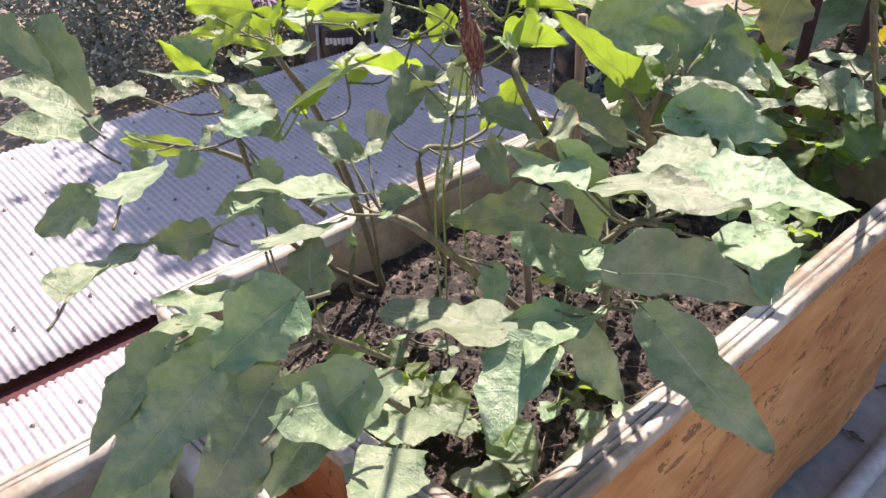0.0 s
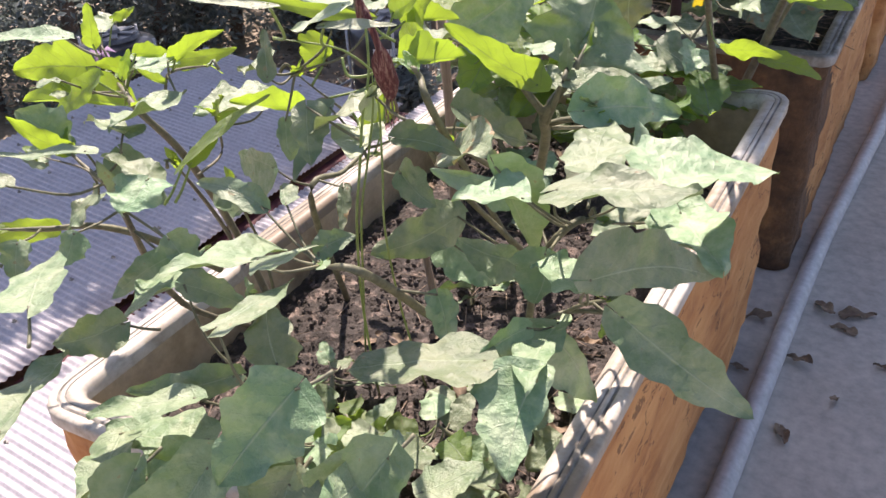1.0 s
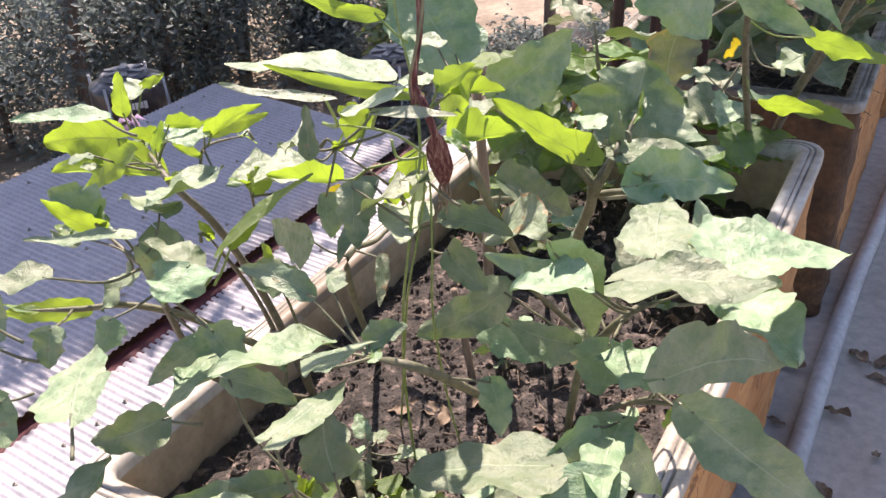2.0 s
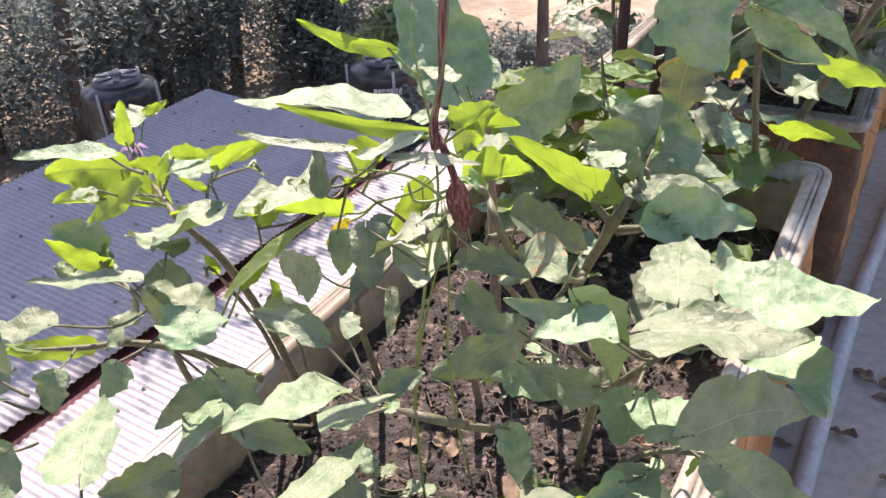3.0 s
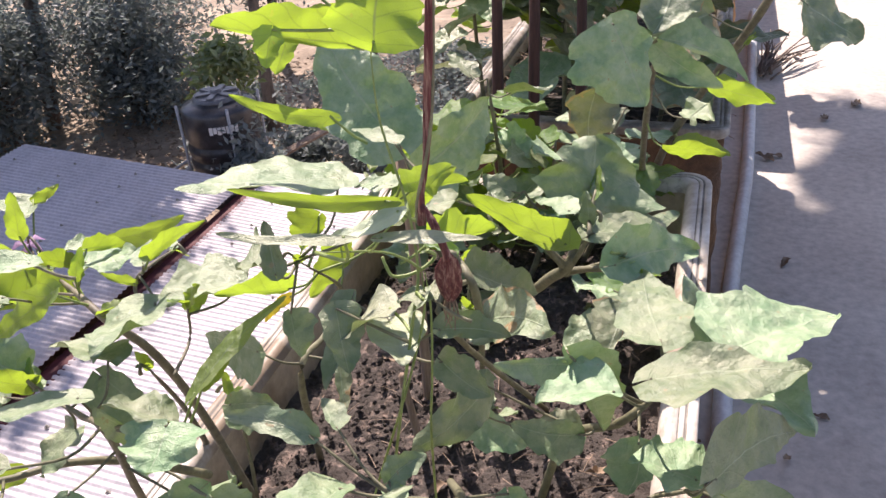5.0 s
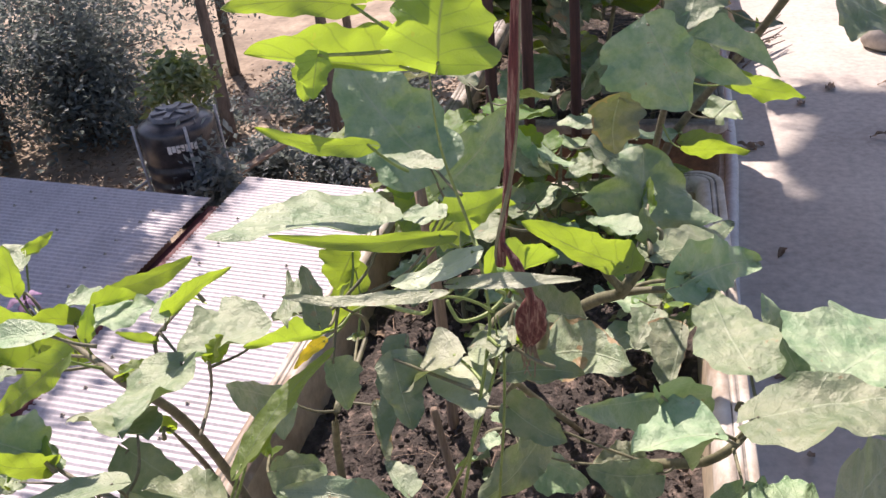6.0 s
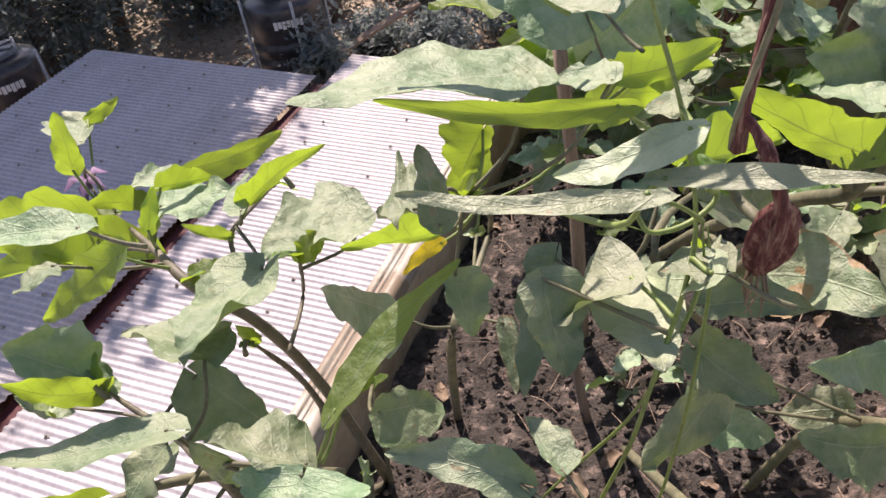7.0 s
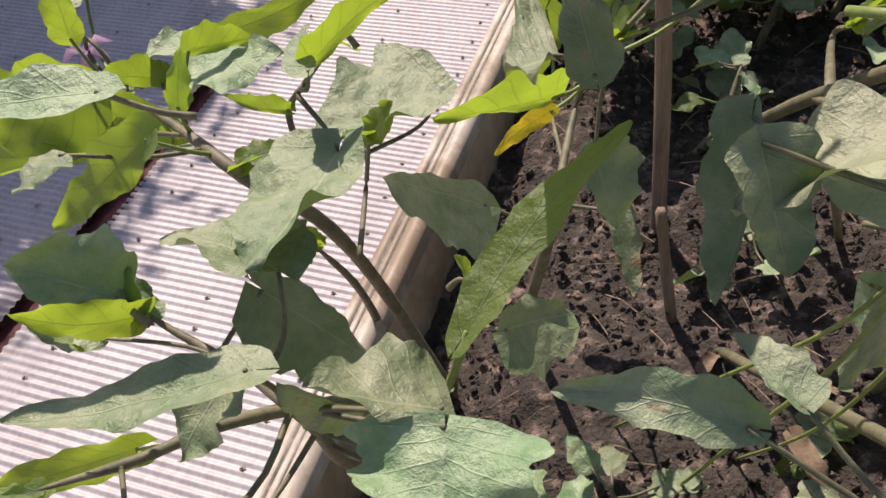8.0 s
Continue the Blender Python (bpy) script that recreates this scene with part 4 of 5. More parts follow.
leaf(front, (-0.164, 0.390, 0.760), (-0.181, 0.407, 0.795), (0.017, 0.019), (0.439, -0.718, 0.540), "d")
leaf(front, (-0.047, 0.477, 0.741), (-0.132, 0.428, 0.737), (0.034, 0.027), (-0.120, 0.133, 0.984), "p")
leaf(right, (0.022, 0.578, 0.734), (0.128, 0.599, 0.657), (0.025, 0.023), (0.516, -0.673, 0.530), "d")
leaf(front, (-0.025, 0.561, 0.723), (-0.004, 0.456, 0.748), (0.014, 0.023), (-0.088, 0.216, 0.972), "p")
leaf(front, (-0.008, 0.484, 0.739), (0.004, 0.414, 0.708), (0.016, 0.033), (0.198, -0.368, 0.908), "p")
leaf(front, (-0.023, 0.555, 0.712), (0.003, 0.582, 0.632), (0.009, 0.025), (0.779, -0.625, 0.054), "d")
leaf(front, (-0.036, 0.526, 0.740), (-0.052, 0.478, 0.737), (0.015, 0.010), (0.834, -0.301, 0.462), "d")
leaf(front, (-0.078, 0.319, 0.832), (-0.100, 0.272, 0.792), (0.024, 0.024), (0.466, -0.693, 0.550), "d")
leaf(front, (-0.209, 0.387, 0.732), (-0.273, 0.340, 0.727), (0.009, 0.014), (0.466, -0.693, 0.551), "d")
leaf(front, (-0.217, 0.355, 0.733), (-0.284, 0.314, 0.725), (0.020, 0.012), (-0.154, 0.050, 0.987), "p")
leaf(front, (-0.216, 0.349, 0.696), (-0.304, 0.335, 0.682), (0.018, 0.030), (-0.161, 0.059, 0.985), "p")
leaf(front, (-0.177, 0.315, 0.737), (-0.203, 0.274, 0.708), (0.025, 0.020), (0.483, -0.688, 0.542), "d")
leaf(front, (-0.038, 0.287, 0.792), (-0.065, 0.396, 0.739), (0.014, 0.025), (0.759, 0.424, 0.494), "p")
leaf(front, (-0.030, 0.362, 0.730), (-0.005, 0.393, 0.740), (0.017, 0.017), (-0.263, -0.073, 0.962), "p")
leaf(front, (-0.281, 0.255, 0.762), (-0.321, 0.336, 0.753), (0.031, 0.004), (-0.147, 0.036, 0.989), "p")
leaf(front, (-0.272, 0.325, 0.698), (-0.241, 0.259, 0.705), (0.018, 0.022), (-0.138, 0.034, 0.990), "p")
leaf(front, (-0.144, 0.573, 0.704), (-0.126, 0.555, 0.666), (0.013, 0.014), (0.466, -0.692, 0.551), "d")
leaf(front, (-0.149, 0.302, 0.749), (-0.179, 0.203, 0.650), (0.024, 0.027), (0.466, -0.693, 0.551), "d")
leaf(front, (-0.189, 0.285, 0.734), (-0.158, 0.228, 0.635), (0.025, 0.036), (0.466, -0.692, 0.551), "d")
leaf(front, (-0.086, 0.295, 0.793), (-0.056, 0.254, 0.716), (0.016, 0.021), (0.466, -0.692, 0.551), "d")
leaf(front, (-0.188, 0.279, 0.750), (-0.202, 0.215, 0.681), (0.008, 0.022), (0.466, -0.692, 0.551), "d")
leaf(front, (-0.072, 0.295, 0.783), (-0.078, 0.230, 0.707), (0.026, 0.019), (0.466, -0.692, 0.551), "d")
leaf(front, (-0.033, 0.335, 0.785), (-0.050, 0.271, 0.719), (0.021, 0.028), (0.466, -0.692, 0.551), "d")
leaf(left, (-0.693, 0.697, 0.814), (-0.688, 0.700, 0.863), (0.011, 0.009), (0.499, -0.866, 0.013), "y")
leaf(left, (-0.716, 0.731, 0.818), (-0.716, 0.773, 0.822), (0.037, 0.009), (0.029, -0.102, 0.994), "p")
leaf(left, (-0.720, 0.755, 0.825), (-0.696, 0.772, 0.837), (0.005, 0.007), (0.453, -0.855, 0.252), "y")
leaf(left, (-0.632, 0.693, 0.789), (-0.659, 0.666, 0.805), (0.006, 0.013), (0.737, -0.666, 0.121), "y")
leaf(left, (-0.619, 0.720, 0.799), (-0.650, 0.695, 0.799), (0.020, 0.016), (0.009, -0.006, 1.000), "p")
leaf(left, (-0.578, 0.665, 0.830), (-0.557, 0.695, 0.820), (0.013, 0.003), (0.831, -0.533, 0.161), "y")
leaf(left, (-0.623, 0.747, 0.789), (-0.576, 0.814, 0.787), (0.009, 0.013), (0.784, -0.538, 0.310), "y")
leaf(left, (-0.580, 0.661, 0.817), (-0.533, 0.683, 0.820), (0.020, 0.025), (-0.059, -0.021, 0.998), "p")
leaf(left, (-0.575, 0.637, 0.814), (-0.568, 0.649, 0.842), (0.006, 0.007), (0.453, -0.855, 0.252), "y")
leaf(left, (-0.482, 0.635, 0.848), (-0.436, 0.663, 0.875), (0.012, 0.004), (0.578, -0.807, -0.124), "y")
leaf(left, (-0.477, 0.621, 0.852), (-0.498, 0.663, 0.851), (0.009, 0.005), (-0.087, -0.028, 0.996), "p")
leaf(left, (-0.502, 0.630, 0.822), (-0.528, 0.621, 0.835), (0.001, 0.008), (0.441, -0.859, 0.259), "y")
leaf(left, (-0.470, 0.740, 0.756), (-0.529, 0.684, 0.763), (0.016, 0.055), (-0.023, 0.141, 0.990), "p")
leaf(left, (-0.511, 0.703, 0.744), (-0.492, 0.718, 0.759), (0.011, 0.007), (0.453, -0.855, 0.252), "y")
leaf(left, (-0.559, 0.592, 0.829), (-0.636, 0.577, 0.772), (0.011, 0.015), (-0.157, -0.877, 0.454), "g")
leaf(left, (-0.594, 0.572, 0.832), (-0.602, 0.546, 0.831), (0.013, 0.015), (-0.065, -0.003, 0.998), "p")
leaf(left, (-0.549, 0.525, 0.793), (-0.583, 0.511, 0.822), (0.015, 0.026), (0.666, -0.515, 0.539), "d")
leaf(left, (-0.536, 0.522, 0.786), (-0.538, 0.477, 0.839), (0.007, 0.012), (0.956, -0.245, -0.162), "y")
leaf(left, (-0.579, 0.522, 0.762), (-0.607, 0.514, 0.772), (0.007, 0.003), (0.417, -0.738, 0.531), "d")
leaf(left, (-0.448, 0.483, 0.821), (-0.534, 0.447, 0.815), (0.012, 0.016), (-0.117, 0.095, 0.989), "p")
leaf(left, (-0.511, 0.525, 0.740), (-0.533, 0.493, 0.711), (0.022, 0.018), (-0.388, -0.458, 0.800), "p")
leaf(left, (-0.466, 0.539, 0.810), (-0.536, 0.553, 0.807), (0.020, 0.027), (0.033, 0.330, 0.944), "p")
leaf(left, (-0.468, 0.611, 0.815), (-0.472, 0.530, 0.822), (0.020, 0.041), (-0.181, 0.094, 0.979), "p")
leaf(left, (-0.491, 0.551, 0.780), (-0.454, 0.560, 0.727), (0.012, 0.031), (0.791, -0.357, 0.497), "d")
leaf(left, (-0.381, 0.495, 0.800), (-0.421, 0.481, 0.825), (0.007, 0.033), (0.324, 0.483, 0.813), "p")
leaf(left, (-0.420, 0.505, 0.772), (-0.438, 0.485, 0.812), (0.014, 0.002), (0.591, -0.795, -0.134), "d")
leaf(back, (-0.383, 0.532, 0.798), (-0.335, 0.601, 0.852), (0.011, 0.011), (-0.404, -0.383, 0.831), "n")
leaf(back, (-0.383, 0.542, 0.797), (-0.365, 0.567, 0.822), (0.006, 0.005), (0.583, -0.744, 0.327), "y")
leaf(back, (-0.355, 0.644, 0.800), (-0.342, 0.627, 0.768), (0.020, 0.008), (0.466, -0.692, 0.551), "d")
leaf(back, (-0.437, 0.699, 0.704), (-0.523, 0.728, 0.688), (0.037, 0.013), (-0.352, -0.881, 0.317), "d")
leaf(back, (-0.390, 0.703, 0.784), (-0.435, 0.653, 0.802), (0.003, 0.024), (0.660, -0.696, -0.284), "y")
leaf(back, (-0.358, 0.728, 0.853), (-0.370, 0.709, 0.827), (0.009, 0.025), (0.499, -0.795, 0.345), "y")
leaf(back, (-0.349, 0.623, 0.855), (-0.363, 0.642, 0.893), (0.010, 0.012), (0.017, -0.892, 0.451), "d")
leaf(back, (-0.368, 0.632, 0.857), (-0.387, 0.625, 0.854), (0.010, 0.050), (-0.158, 0.055, 0.986), "p")
leaf(back, (-0.393, 0.709, 0.770), (-0.431, 0.714, 0.731), (0.005, 0.005), (-0.188, -0.981, 0.056), "s")
leaf(left, (-0.382, 0.567, 0.756), (-0.358, 0.603, 0.729), (0.011, 0.024), (0.862, -0.254, 0.439), "d")
leaf(front, (-0.279, 0.516, 0.790), (-0.343, 0.509, 0.802), (0.010, 0.012), (0.212, -0.636, 0.742), "w")
leaf(front, (-0.262, 0.528, 0.791), (-0.286, 0.554, 0.793), (0.003, 0.013), (-0.019, -0.108, 0.994), "w")
leaf(bean, (-0.289, 0.635, 0.830), (-0.294, 0.577, 0.782), (0.002, 0.019), (0.212, -0.636, 0.742), "w")
leaf(bean, (-0.285, 0.598, 0.847), (-0.269, 0.574, 0.805), (0.019, 0.013), (0.466, -0.692, 0.551), "d")
leaf(bean, (-0.243, 0.607, 0.847), (-0.291, 0.591, 0.819), (0.013, 0.030), (-0.516, 0.005, 0.856), "b")
leaf(bean, (-0.252, 0.623, 0.821), (-0.222, 0.573, 0.825), (0.025, 0.022), (0.011, 0.077, 0.997), "b")
leaf(bean, (-0.203, 0.579, 0.879), (-0.241, 0.639, 0.825), (0.008, 0.014), (-0.855, -0.072, 0.514), "b")
leaf(left, (-0.374, 0.483, 0.809), (-0.370, 0.448, 0.797), (0.035, 0.034), (-0.135, -0.342, 0.930), "p")
leaf(right, (-0.042, 0.590, 0.826), (0.060, 0.608, 0.841), (0.023, 0.039), (-0.156, 0.052, 0.986), "p")
leaf(right, (0.021, 0.731, 0.745), (0.078, 0.645, 0.758), (0.031, 0.032), (-0.156, 0.052, 0.986), "p")
leaf(left, (-0.507, 0.535, 0.900), (-0.581, 0.499, 0.901), (0.011, 0.011), (0.070, -0.091, 0.993), "p")
leaf(left, (-0.631, 0.636, 0.817), (-0.703, 0.597, 0.815), (0.027, 0.027), (0.453, -0.855, 0.252), "y")
leaf(left, (-0.619, 0.663, 0.762), (-0.727, 0.608, 0.769), (0.004, 0.033), (0.453, -0.855, 0.252), "y")
leaf(left, (-0.513, 0.429, 0.736), (-0.506, 0.411, 0.707), (0.015, 0.015), (0.466, -0.692, 0.551), "d")
leaf(left, (-0.459, 0.453, 0.748), (-0.461, 0.433, 0.725), (0.016, 0.010), (0.466, -0.692, 0.551), "d")
leaf(left, (-0.445, 0.403, 0.827), (-0.485, 0.370, 0.825), (0.014, 0.019), (-0.060, 0.005, 0.998), "p")
leaf(left, (-0.568, 0.498, 0.700), (-0.647, 0.454, 0.694), (0.012, 0.012), (0.453, -0.855, 0.252), "y")
leaf(front, (-0.011, 0.336, 0.739), (0.023, 0.290, 0.746), (0.026, 0.022), (-0.156, 0.052, 0.986), "p")
leaf(left, (-0.465, 0.335, 0.897), (-0.396, 0.340, 0.846), (0.025, 0.018), (0.466, -0.692, 0.551), "d")
leaf(left, (-0.485, 0.309, 0.902), (-0.423, 0.326, 0.870), (0.019, 0.012), (0.466, -0.692, 0.551), "d")
leaf(left, (-0.432, 0.341, 0.836), (-0.521, 0.310, 0.847), (0.022, 0.033), (0.130, -0.032, 0.991), "p")
leaf(left, (-0.455, 0.351, 0.793), (-0.531, 0.293, 0.799), (0.010, 0.035), (0.092, -0.019, 0.996), "p")
leaf(left, (-0.468, 0.346, 0.735), (-0.498, 0.297, 0.698), (0.029, 0.016), (0.466, -0.692, 0.551), "d")
leaf(tall, (0.077, 1.136, 0.947), (0.140, 1.138, 0.911), (0.031, 0.042), (0.412, -0.618, 0.670), "d")
leaf(tall, (-0.083, 1.090, 0.921), (0.026, 1.119, 0.865), (0.028, 0.006), (0.466, -0.692, 0.551), "d")
leaf(tall, (-0.014, 1.332, 0.778), (0.077, 1.371, 0.748), (0.022, 0.006), (0.453, -0.855, 0.252), "y")
leaf(tall, (-0.061, 1.576, 0.580), (0.034, 1.616, 0.545), (0.019, 0.011), (0.453, -0.855, 0.252), "y")
leaf(tall, (-0.073, 1.140, 0.971), (-0.088, 1.084, 0.928), (0.034, 0.041), (0.212, -0.636, 0.742), "w")
leaf(right, (-0.115, 0.737, 0.634), (-0.157, 0.722, 0.633), (0.020, 0.017), (0.212, -0.636, 0.742), "w")
leaf(right, (-0.215, 0.709, 0.661), (-0.160, 0.713, 0.620), (0.011, 0.027), (0.466, -0.692, 0.551), "d")


# ---- shoots at the branch tips: tiny folded leaves and a hanging bud ----
for k, (owner, tip, way) in enumerate(list(TIPS)):
    if owner is bean:
        continue
    r = random.Random(500 + k)
    for j in range(3):
        d = (way + Vector((r.uniform(-0.8, 0.8), r.uniform(-0.8, 0.8), r.uniform(-0.1, 0.7)))).normalized()
        long = r.uniform(0.012, 0.030)
        leaf(owner, tip - way * 0.004 * j, tip - way * 0.004 * j + d * long, long * r.uniform(0.3, 0.5), Vector((r.uniform(-0.5, 0.5), r.uniform(-0.5, 0.5), 1)), r.choice("pyg"))
    if k % 2:
        e = tip + Vector((r.uniform(-0.012, 0.012), r.uniform(-0.012, 0.012), 0.006))
        adopt(tube("bud", [tip - way * 0.006, tip.lerp(e, 0.6) + Vector((0, 0, 0.004)), e, e + Vector((r.uniform(-0.006, 0.006), 0, -0.007))], 0.0008, 0.0022, STEM, None, "", 6, 4), owner)


# ---- filling growth ----
def bushy(owner, base, height, count, seed, size, spread=0.14, looks="ppddgy"):
    """Leaves set round a stem, turned outward and drooping."""
    rnd = random.Random(seed)
    b = Vector(base)
    top = b + Vector((rnd.uniform(-0.06, 0.06), rnd.uniform(-0.06, 0.06), height))
    branch(owner, [b - Vector((0, 0, 0.02)), (b + top) / 2 + Vector((rnd.uniform(-0.03, 0.03), rnd.uniform(-0.03, 0.03), 0)), top], 0.006, 0.003, STEM)
    for k in range(count):
        f = 0.25 + 0.75 * rnd.random() ** 0.7
        a = k * 2.4 + rnd.uniform(-0.5, 0.5)
        out = Vector((math.cos(a), math.sin(a), 0))
        p = b.lerp(top, f) + out * rnd.uniform(0.25, 0.6) * spread
        length = size * rnd.uniform(0.65, 1.25)
        t = p + (out * rnd.uniform(0.6, 1.0) + Vector((0, 0, rnd.uniform(-0.5, 0.45)))).normalized() * length
        n = Vector((rnd.gauss(0, 0.35), rnd.gauss(0, 0.35), 1))
        leaf(owner, p, t, length * rnd.uniform(0.5, 0.68), n, rnd.choice(looks))


for k, (x, y, h, c) in enumerate(((-0.52, 1.93, 0.42, 22), (-0.42, 2.02, 0.52, 24), (-0.25, 2.10, 0.66, 26), (-0.12, 1.95, 0.40, 18), (-0.33, 1.92, 0.34, 18), (-0.06, 2.2, 0.55, 20), (-0.40, 2.45, 0.60, 22), (-0.15, 2.5, 0.62, 22), (-0.28, 2.75, 0.6, 16))):
    grown = plant("eggplant", (x, y, 0.47), "eggplant with mixed green and yellowing leaves in the second planter", "eggplant")
    bushy(grown, (x, y, 0.47), h, c, 60 + k, 0.15, 0.16, "ppddgyw")
for k, (x, y, h, c, s) in enumerate(((-0.50, 1.40, 0.30, 18, 0.09), (-0.37, 1.44, 0.34, 20, 0.09), (-0.27, 1.40, 0.22, 16, 0.08), (-0.20, 1.45, 0.26, 12, 0.08))):
    grown = plant("eggplant", (x, y, 0.42), "young eggplant at the planter's far end with small light green leaves", "eggplant")
    bushy(grown, (x, y, 0.42), h, c, 140 + k, s, 0.12, "pddgyg")
for k, (x, y, h, c) in enumerate(((-0.35, 3.4, 0.5, 14), (-0.15, 3.8, 0.45, 12), (-0.3, 4.8, 0.5, 12))):
    grown = plant("eggplant", (x, y, 0.44), "leafy green plant in a planter further along", "eggplant")
    bushy(grown, (x, y, 0.44), h, c, 80 + k, 0.15, 0.18, "pddgy")
for k, (x, y, h, c, s) in enumerate(((-0.40, 1.22, 0.16, 12, 0.05), (-0.30, 1.34, 0.20, 14, 0.05), (-0.45, 1.38, 0.24, 14, 0.06), (-0.22, 1.40, 0.18, 12, 0.05), (-0.36, 1.12, 0.10, 8, 0.045), (-0.14, 1.15, 0.14, 12, 0.06), (-0.30, 0.90, 0.06, 8, 0.035), (-0.16, 0.62, 0.07, 8, 0.05), (-0.24, 0.55, 0.08, 9, 0.055), (-0.33, 0.66, 0.06, 8, 0.045), (-0.10, 0.72, 0.07, 8, 0.05), (-0.20, 0.76, 0.05, 7, 0.04), (-0.08, 0.56, 0.07, 8, 0.05), (-0.26, 0.50, 0.10, 9, 0.06))):
    weed = plant("weed", (x, y, 0.42), "low green weed with small leaves growing in the soil", "weed")
    bushy(weed, (x, y, 0.40), h, c, 100 + k, s, 0.06, "ddpdg")

# ---- dry husk hanging on the vine ----
husk = thing("dried_husk", (-0.197, 0.57, 0.957), "withered dark red husk hanging from a dried stalk", "dried pod")
STALK = [(-0.198, 0.572, 0.945), (-0.196, 0.571, 0.965), (-0.190, 0.575, 1.0), (-0.185, 0.574, 1.045), (-0.178, 0.575, 1.14), (-0.172, 0.577, 1.22)]
adopt(tube("stalk", STALK, 0.0020, 0.0024, DRYRED, None, "dark red dried stalk", 8, 8, 0.16), husk)
for turn, r in ((0.0, 0.0014), (2.6, 0.0012)):
    core = smooth_line(STALK, 8)
    strand = [q + Vector((0.0023 * math.cos(turn + 0.16 * i), 0.0023 * math.sin(turn + 0.16 * i), 0)) for i, q in enumerate(core)]
    v, f = tube_data(strand, r, r, 7, 0.12, 3)
    adopt(link_mesh("strand", v, f, STEM if turn else DRYRED, None, "olive dried strand twisted round the stalk" if turn else "", True), husk)
adopt(tube("neck", [(-0.197, 0.571, 0.962), (-0.190, 0.569, 0.953), (-0.184, 0.567, 0.941), (-0.179, 0.569, 0.922)], 0.0022, 0.0034, DRYRED, None, "", 7, 5, 0.18), husk)


def husk_body():
    prof = [(0.0, 0.002), (0.08, 0.0055), (0.25, 0.0085), (0.45, 0.0095), (0.65, 0.0088), (0.82, 0.0065), (0.93, 0.0042), (1.0, 0.0012)]
    a, b = Vector((-0.179, 0.569, 0.926)), Vector((-0.186, 0.587, 0.874))
    verts, faces, n = [], [], 36
    for f, r in prof:
        c = a.lerp(b, f)
        for k in range(n):
            w = 2 * math.pi * k / n
            rr = 0.86 * r * (1 + 0.26 * math.cos(5 * w + f * 3) + 0.12 * math.cos(11 * w - f * 4) + 0.1 * noise.noise(Vector((w * 2, f * 6, 1))))
            verts.append((c.x + rr * math.cos(w), c.y + rr * math.sin(w) * 0.8, c.z))
    for i in range(len(prof) - 1):
        for k in range(n):
            faces.append((i * n + k, i * n + (k + 1) % n, (i + 1) * n + (k + 1) % n, (i + 1) * n + k))
    return verts, faces


v, f = husk_body()
adopt(link_mesh("husk", v, f, DRYRED, None, "wrinkled dark red husk with pale frayed end", True), husk)
for k in range(9):
    a = k * 0.7
    q = Vector((-0.186 + 0.003 * math.cos(a), 0.587 + 0.003 * math.sin(a), 0.877))
    adopt(tube("fray", [q, q + Vector((0.002 * math.cos(a), 0.002 * math.sin(a), -0.010)), q + Vector((0.004 * math.cos(a * 2), 0.003 * math.sin(a), -0.017 - 0.004 * (k % 3)))], 0.0009, 0.0004, LITTER, None, "", 5, 3), husk)

adopt(tube("tendril", [(-0.242, 0.602, 0.897), (-0.238, 0.598, 0.891), (-0.233, 0.596, 0.885), (-0.224, 0.6, 0.884), (-0.215, 0.606, 0.886), (-0.208, 0.613, 0.89), (-0.206, 0.617, 0.894), (-0.21, 0.612, 0.90)], 0.0012, 0.0015, VINE, None, "pale green curling tendril", 8, 5), bean)

# ---- stakes ----
def stake(points, r, mat, label, sides=7):
    s = tagged(tube("stake", points, r, r * 0.85, mat, None, "", sides, 4, 0.08), label, "stake", "stakes among the plants")
    return s


stake([(-0.368, 0.99, 0.36), (-0.366, 0.985, 0.62), (-0.372, 0.98, 0.80)], 0.0085, STAKE, "weathered grey split wooden stake in the soil", 5)
stake([(-0.335, 0.88, 0.36), (-0.345, 0.87, 0.48), (-0.35, 0.86, 0.56)], 0.006, STAKE, "short weathered wooden stake in the soil", 5)
stake([(-0.42, 1.62, 0.0), (-0.41, 1.62, 0.7), (-0.40, 1.63, 1.25)], 0.012, DARKSTAKE, "dark brown pole standing behind the planter")
stake([(-0.35, 1.66, 0.0), (-0.345, 1.65, 0.7), (-0.33, 1.66, 1.25)], 0.012, DARKSTAKE, "dark brown pole beside another pole")
stake([(-0.27, 1.70, 0.0), (-0.26, 1.69, 0.7), (-0.27, 1.70, 1.25)], 0.011, DARKSTAKE, "dark brown upright pole with peeling bark")

# ---- flower ----
flower = thing("eggplant_flower", (-0.68, 0.70, 0.80), "withered purple eggplant flower drooping on its stalk", "flower")
PETAL = surface("purple_petal", [(0.3, (0.11, 0.05, 0.13)), (0.7, (0.28, 0.17, 0.31))], 90, 0.7, 0.3, 0.001)
for k in range(6):
    a = k * 1.047
    c = Vector((-0.695, 0.705, 0.800))
    d = Vector((math.cos(a), math.sin(a), 0.35 * math.sin(k * 2.1)))
    side = d.cross(Vector((0, 0, 1))).normalized()
    verts = [c, c + d * 0.009 + side * 0.005, c + d * 0.019 + Vector((0, 0, -0.009)), c + d * 0.009 - side * 0.005, c + d * 0.010 + Vector((0, 0, 0.004))]
    adopt(link_mesh("petal", verts, [(0, 1, 4), (1, 2, 4), (2, 3, 4), (3, 0, 4)], PETAL, None, "", True), flower)
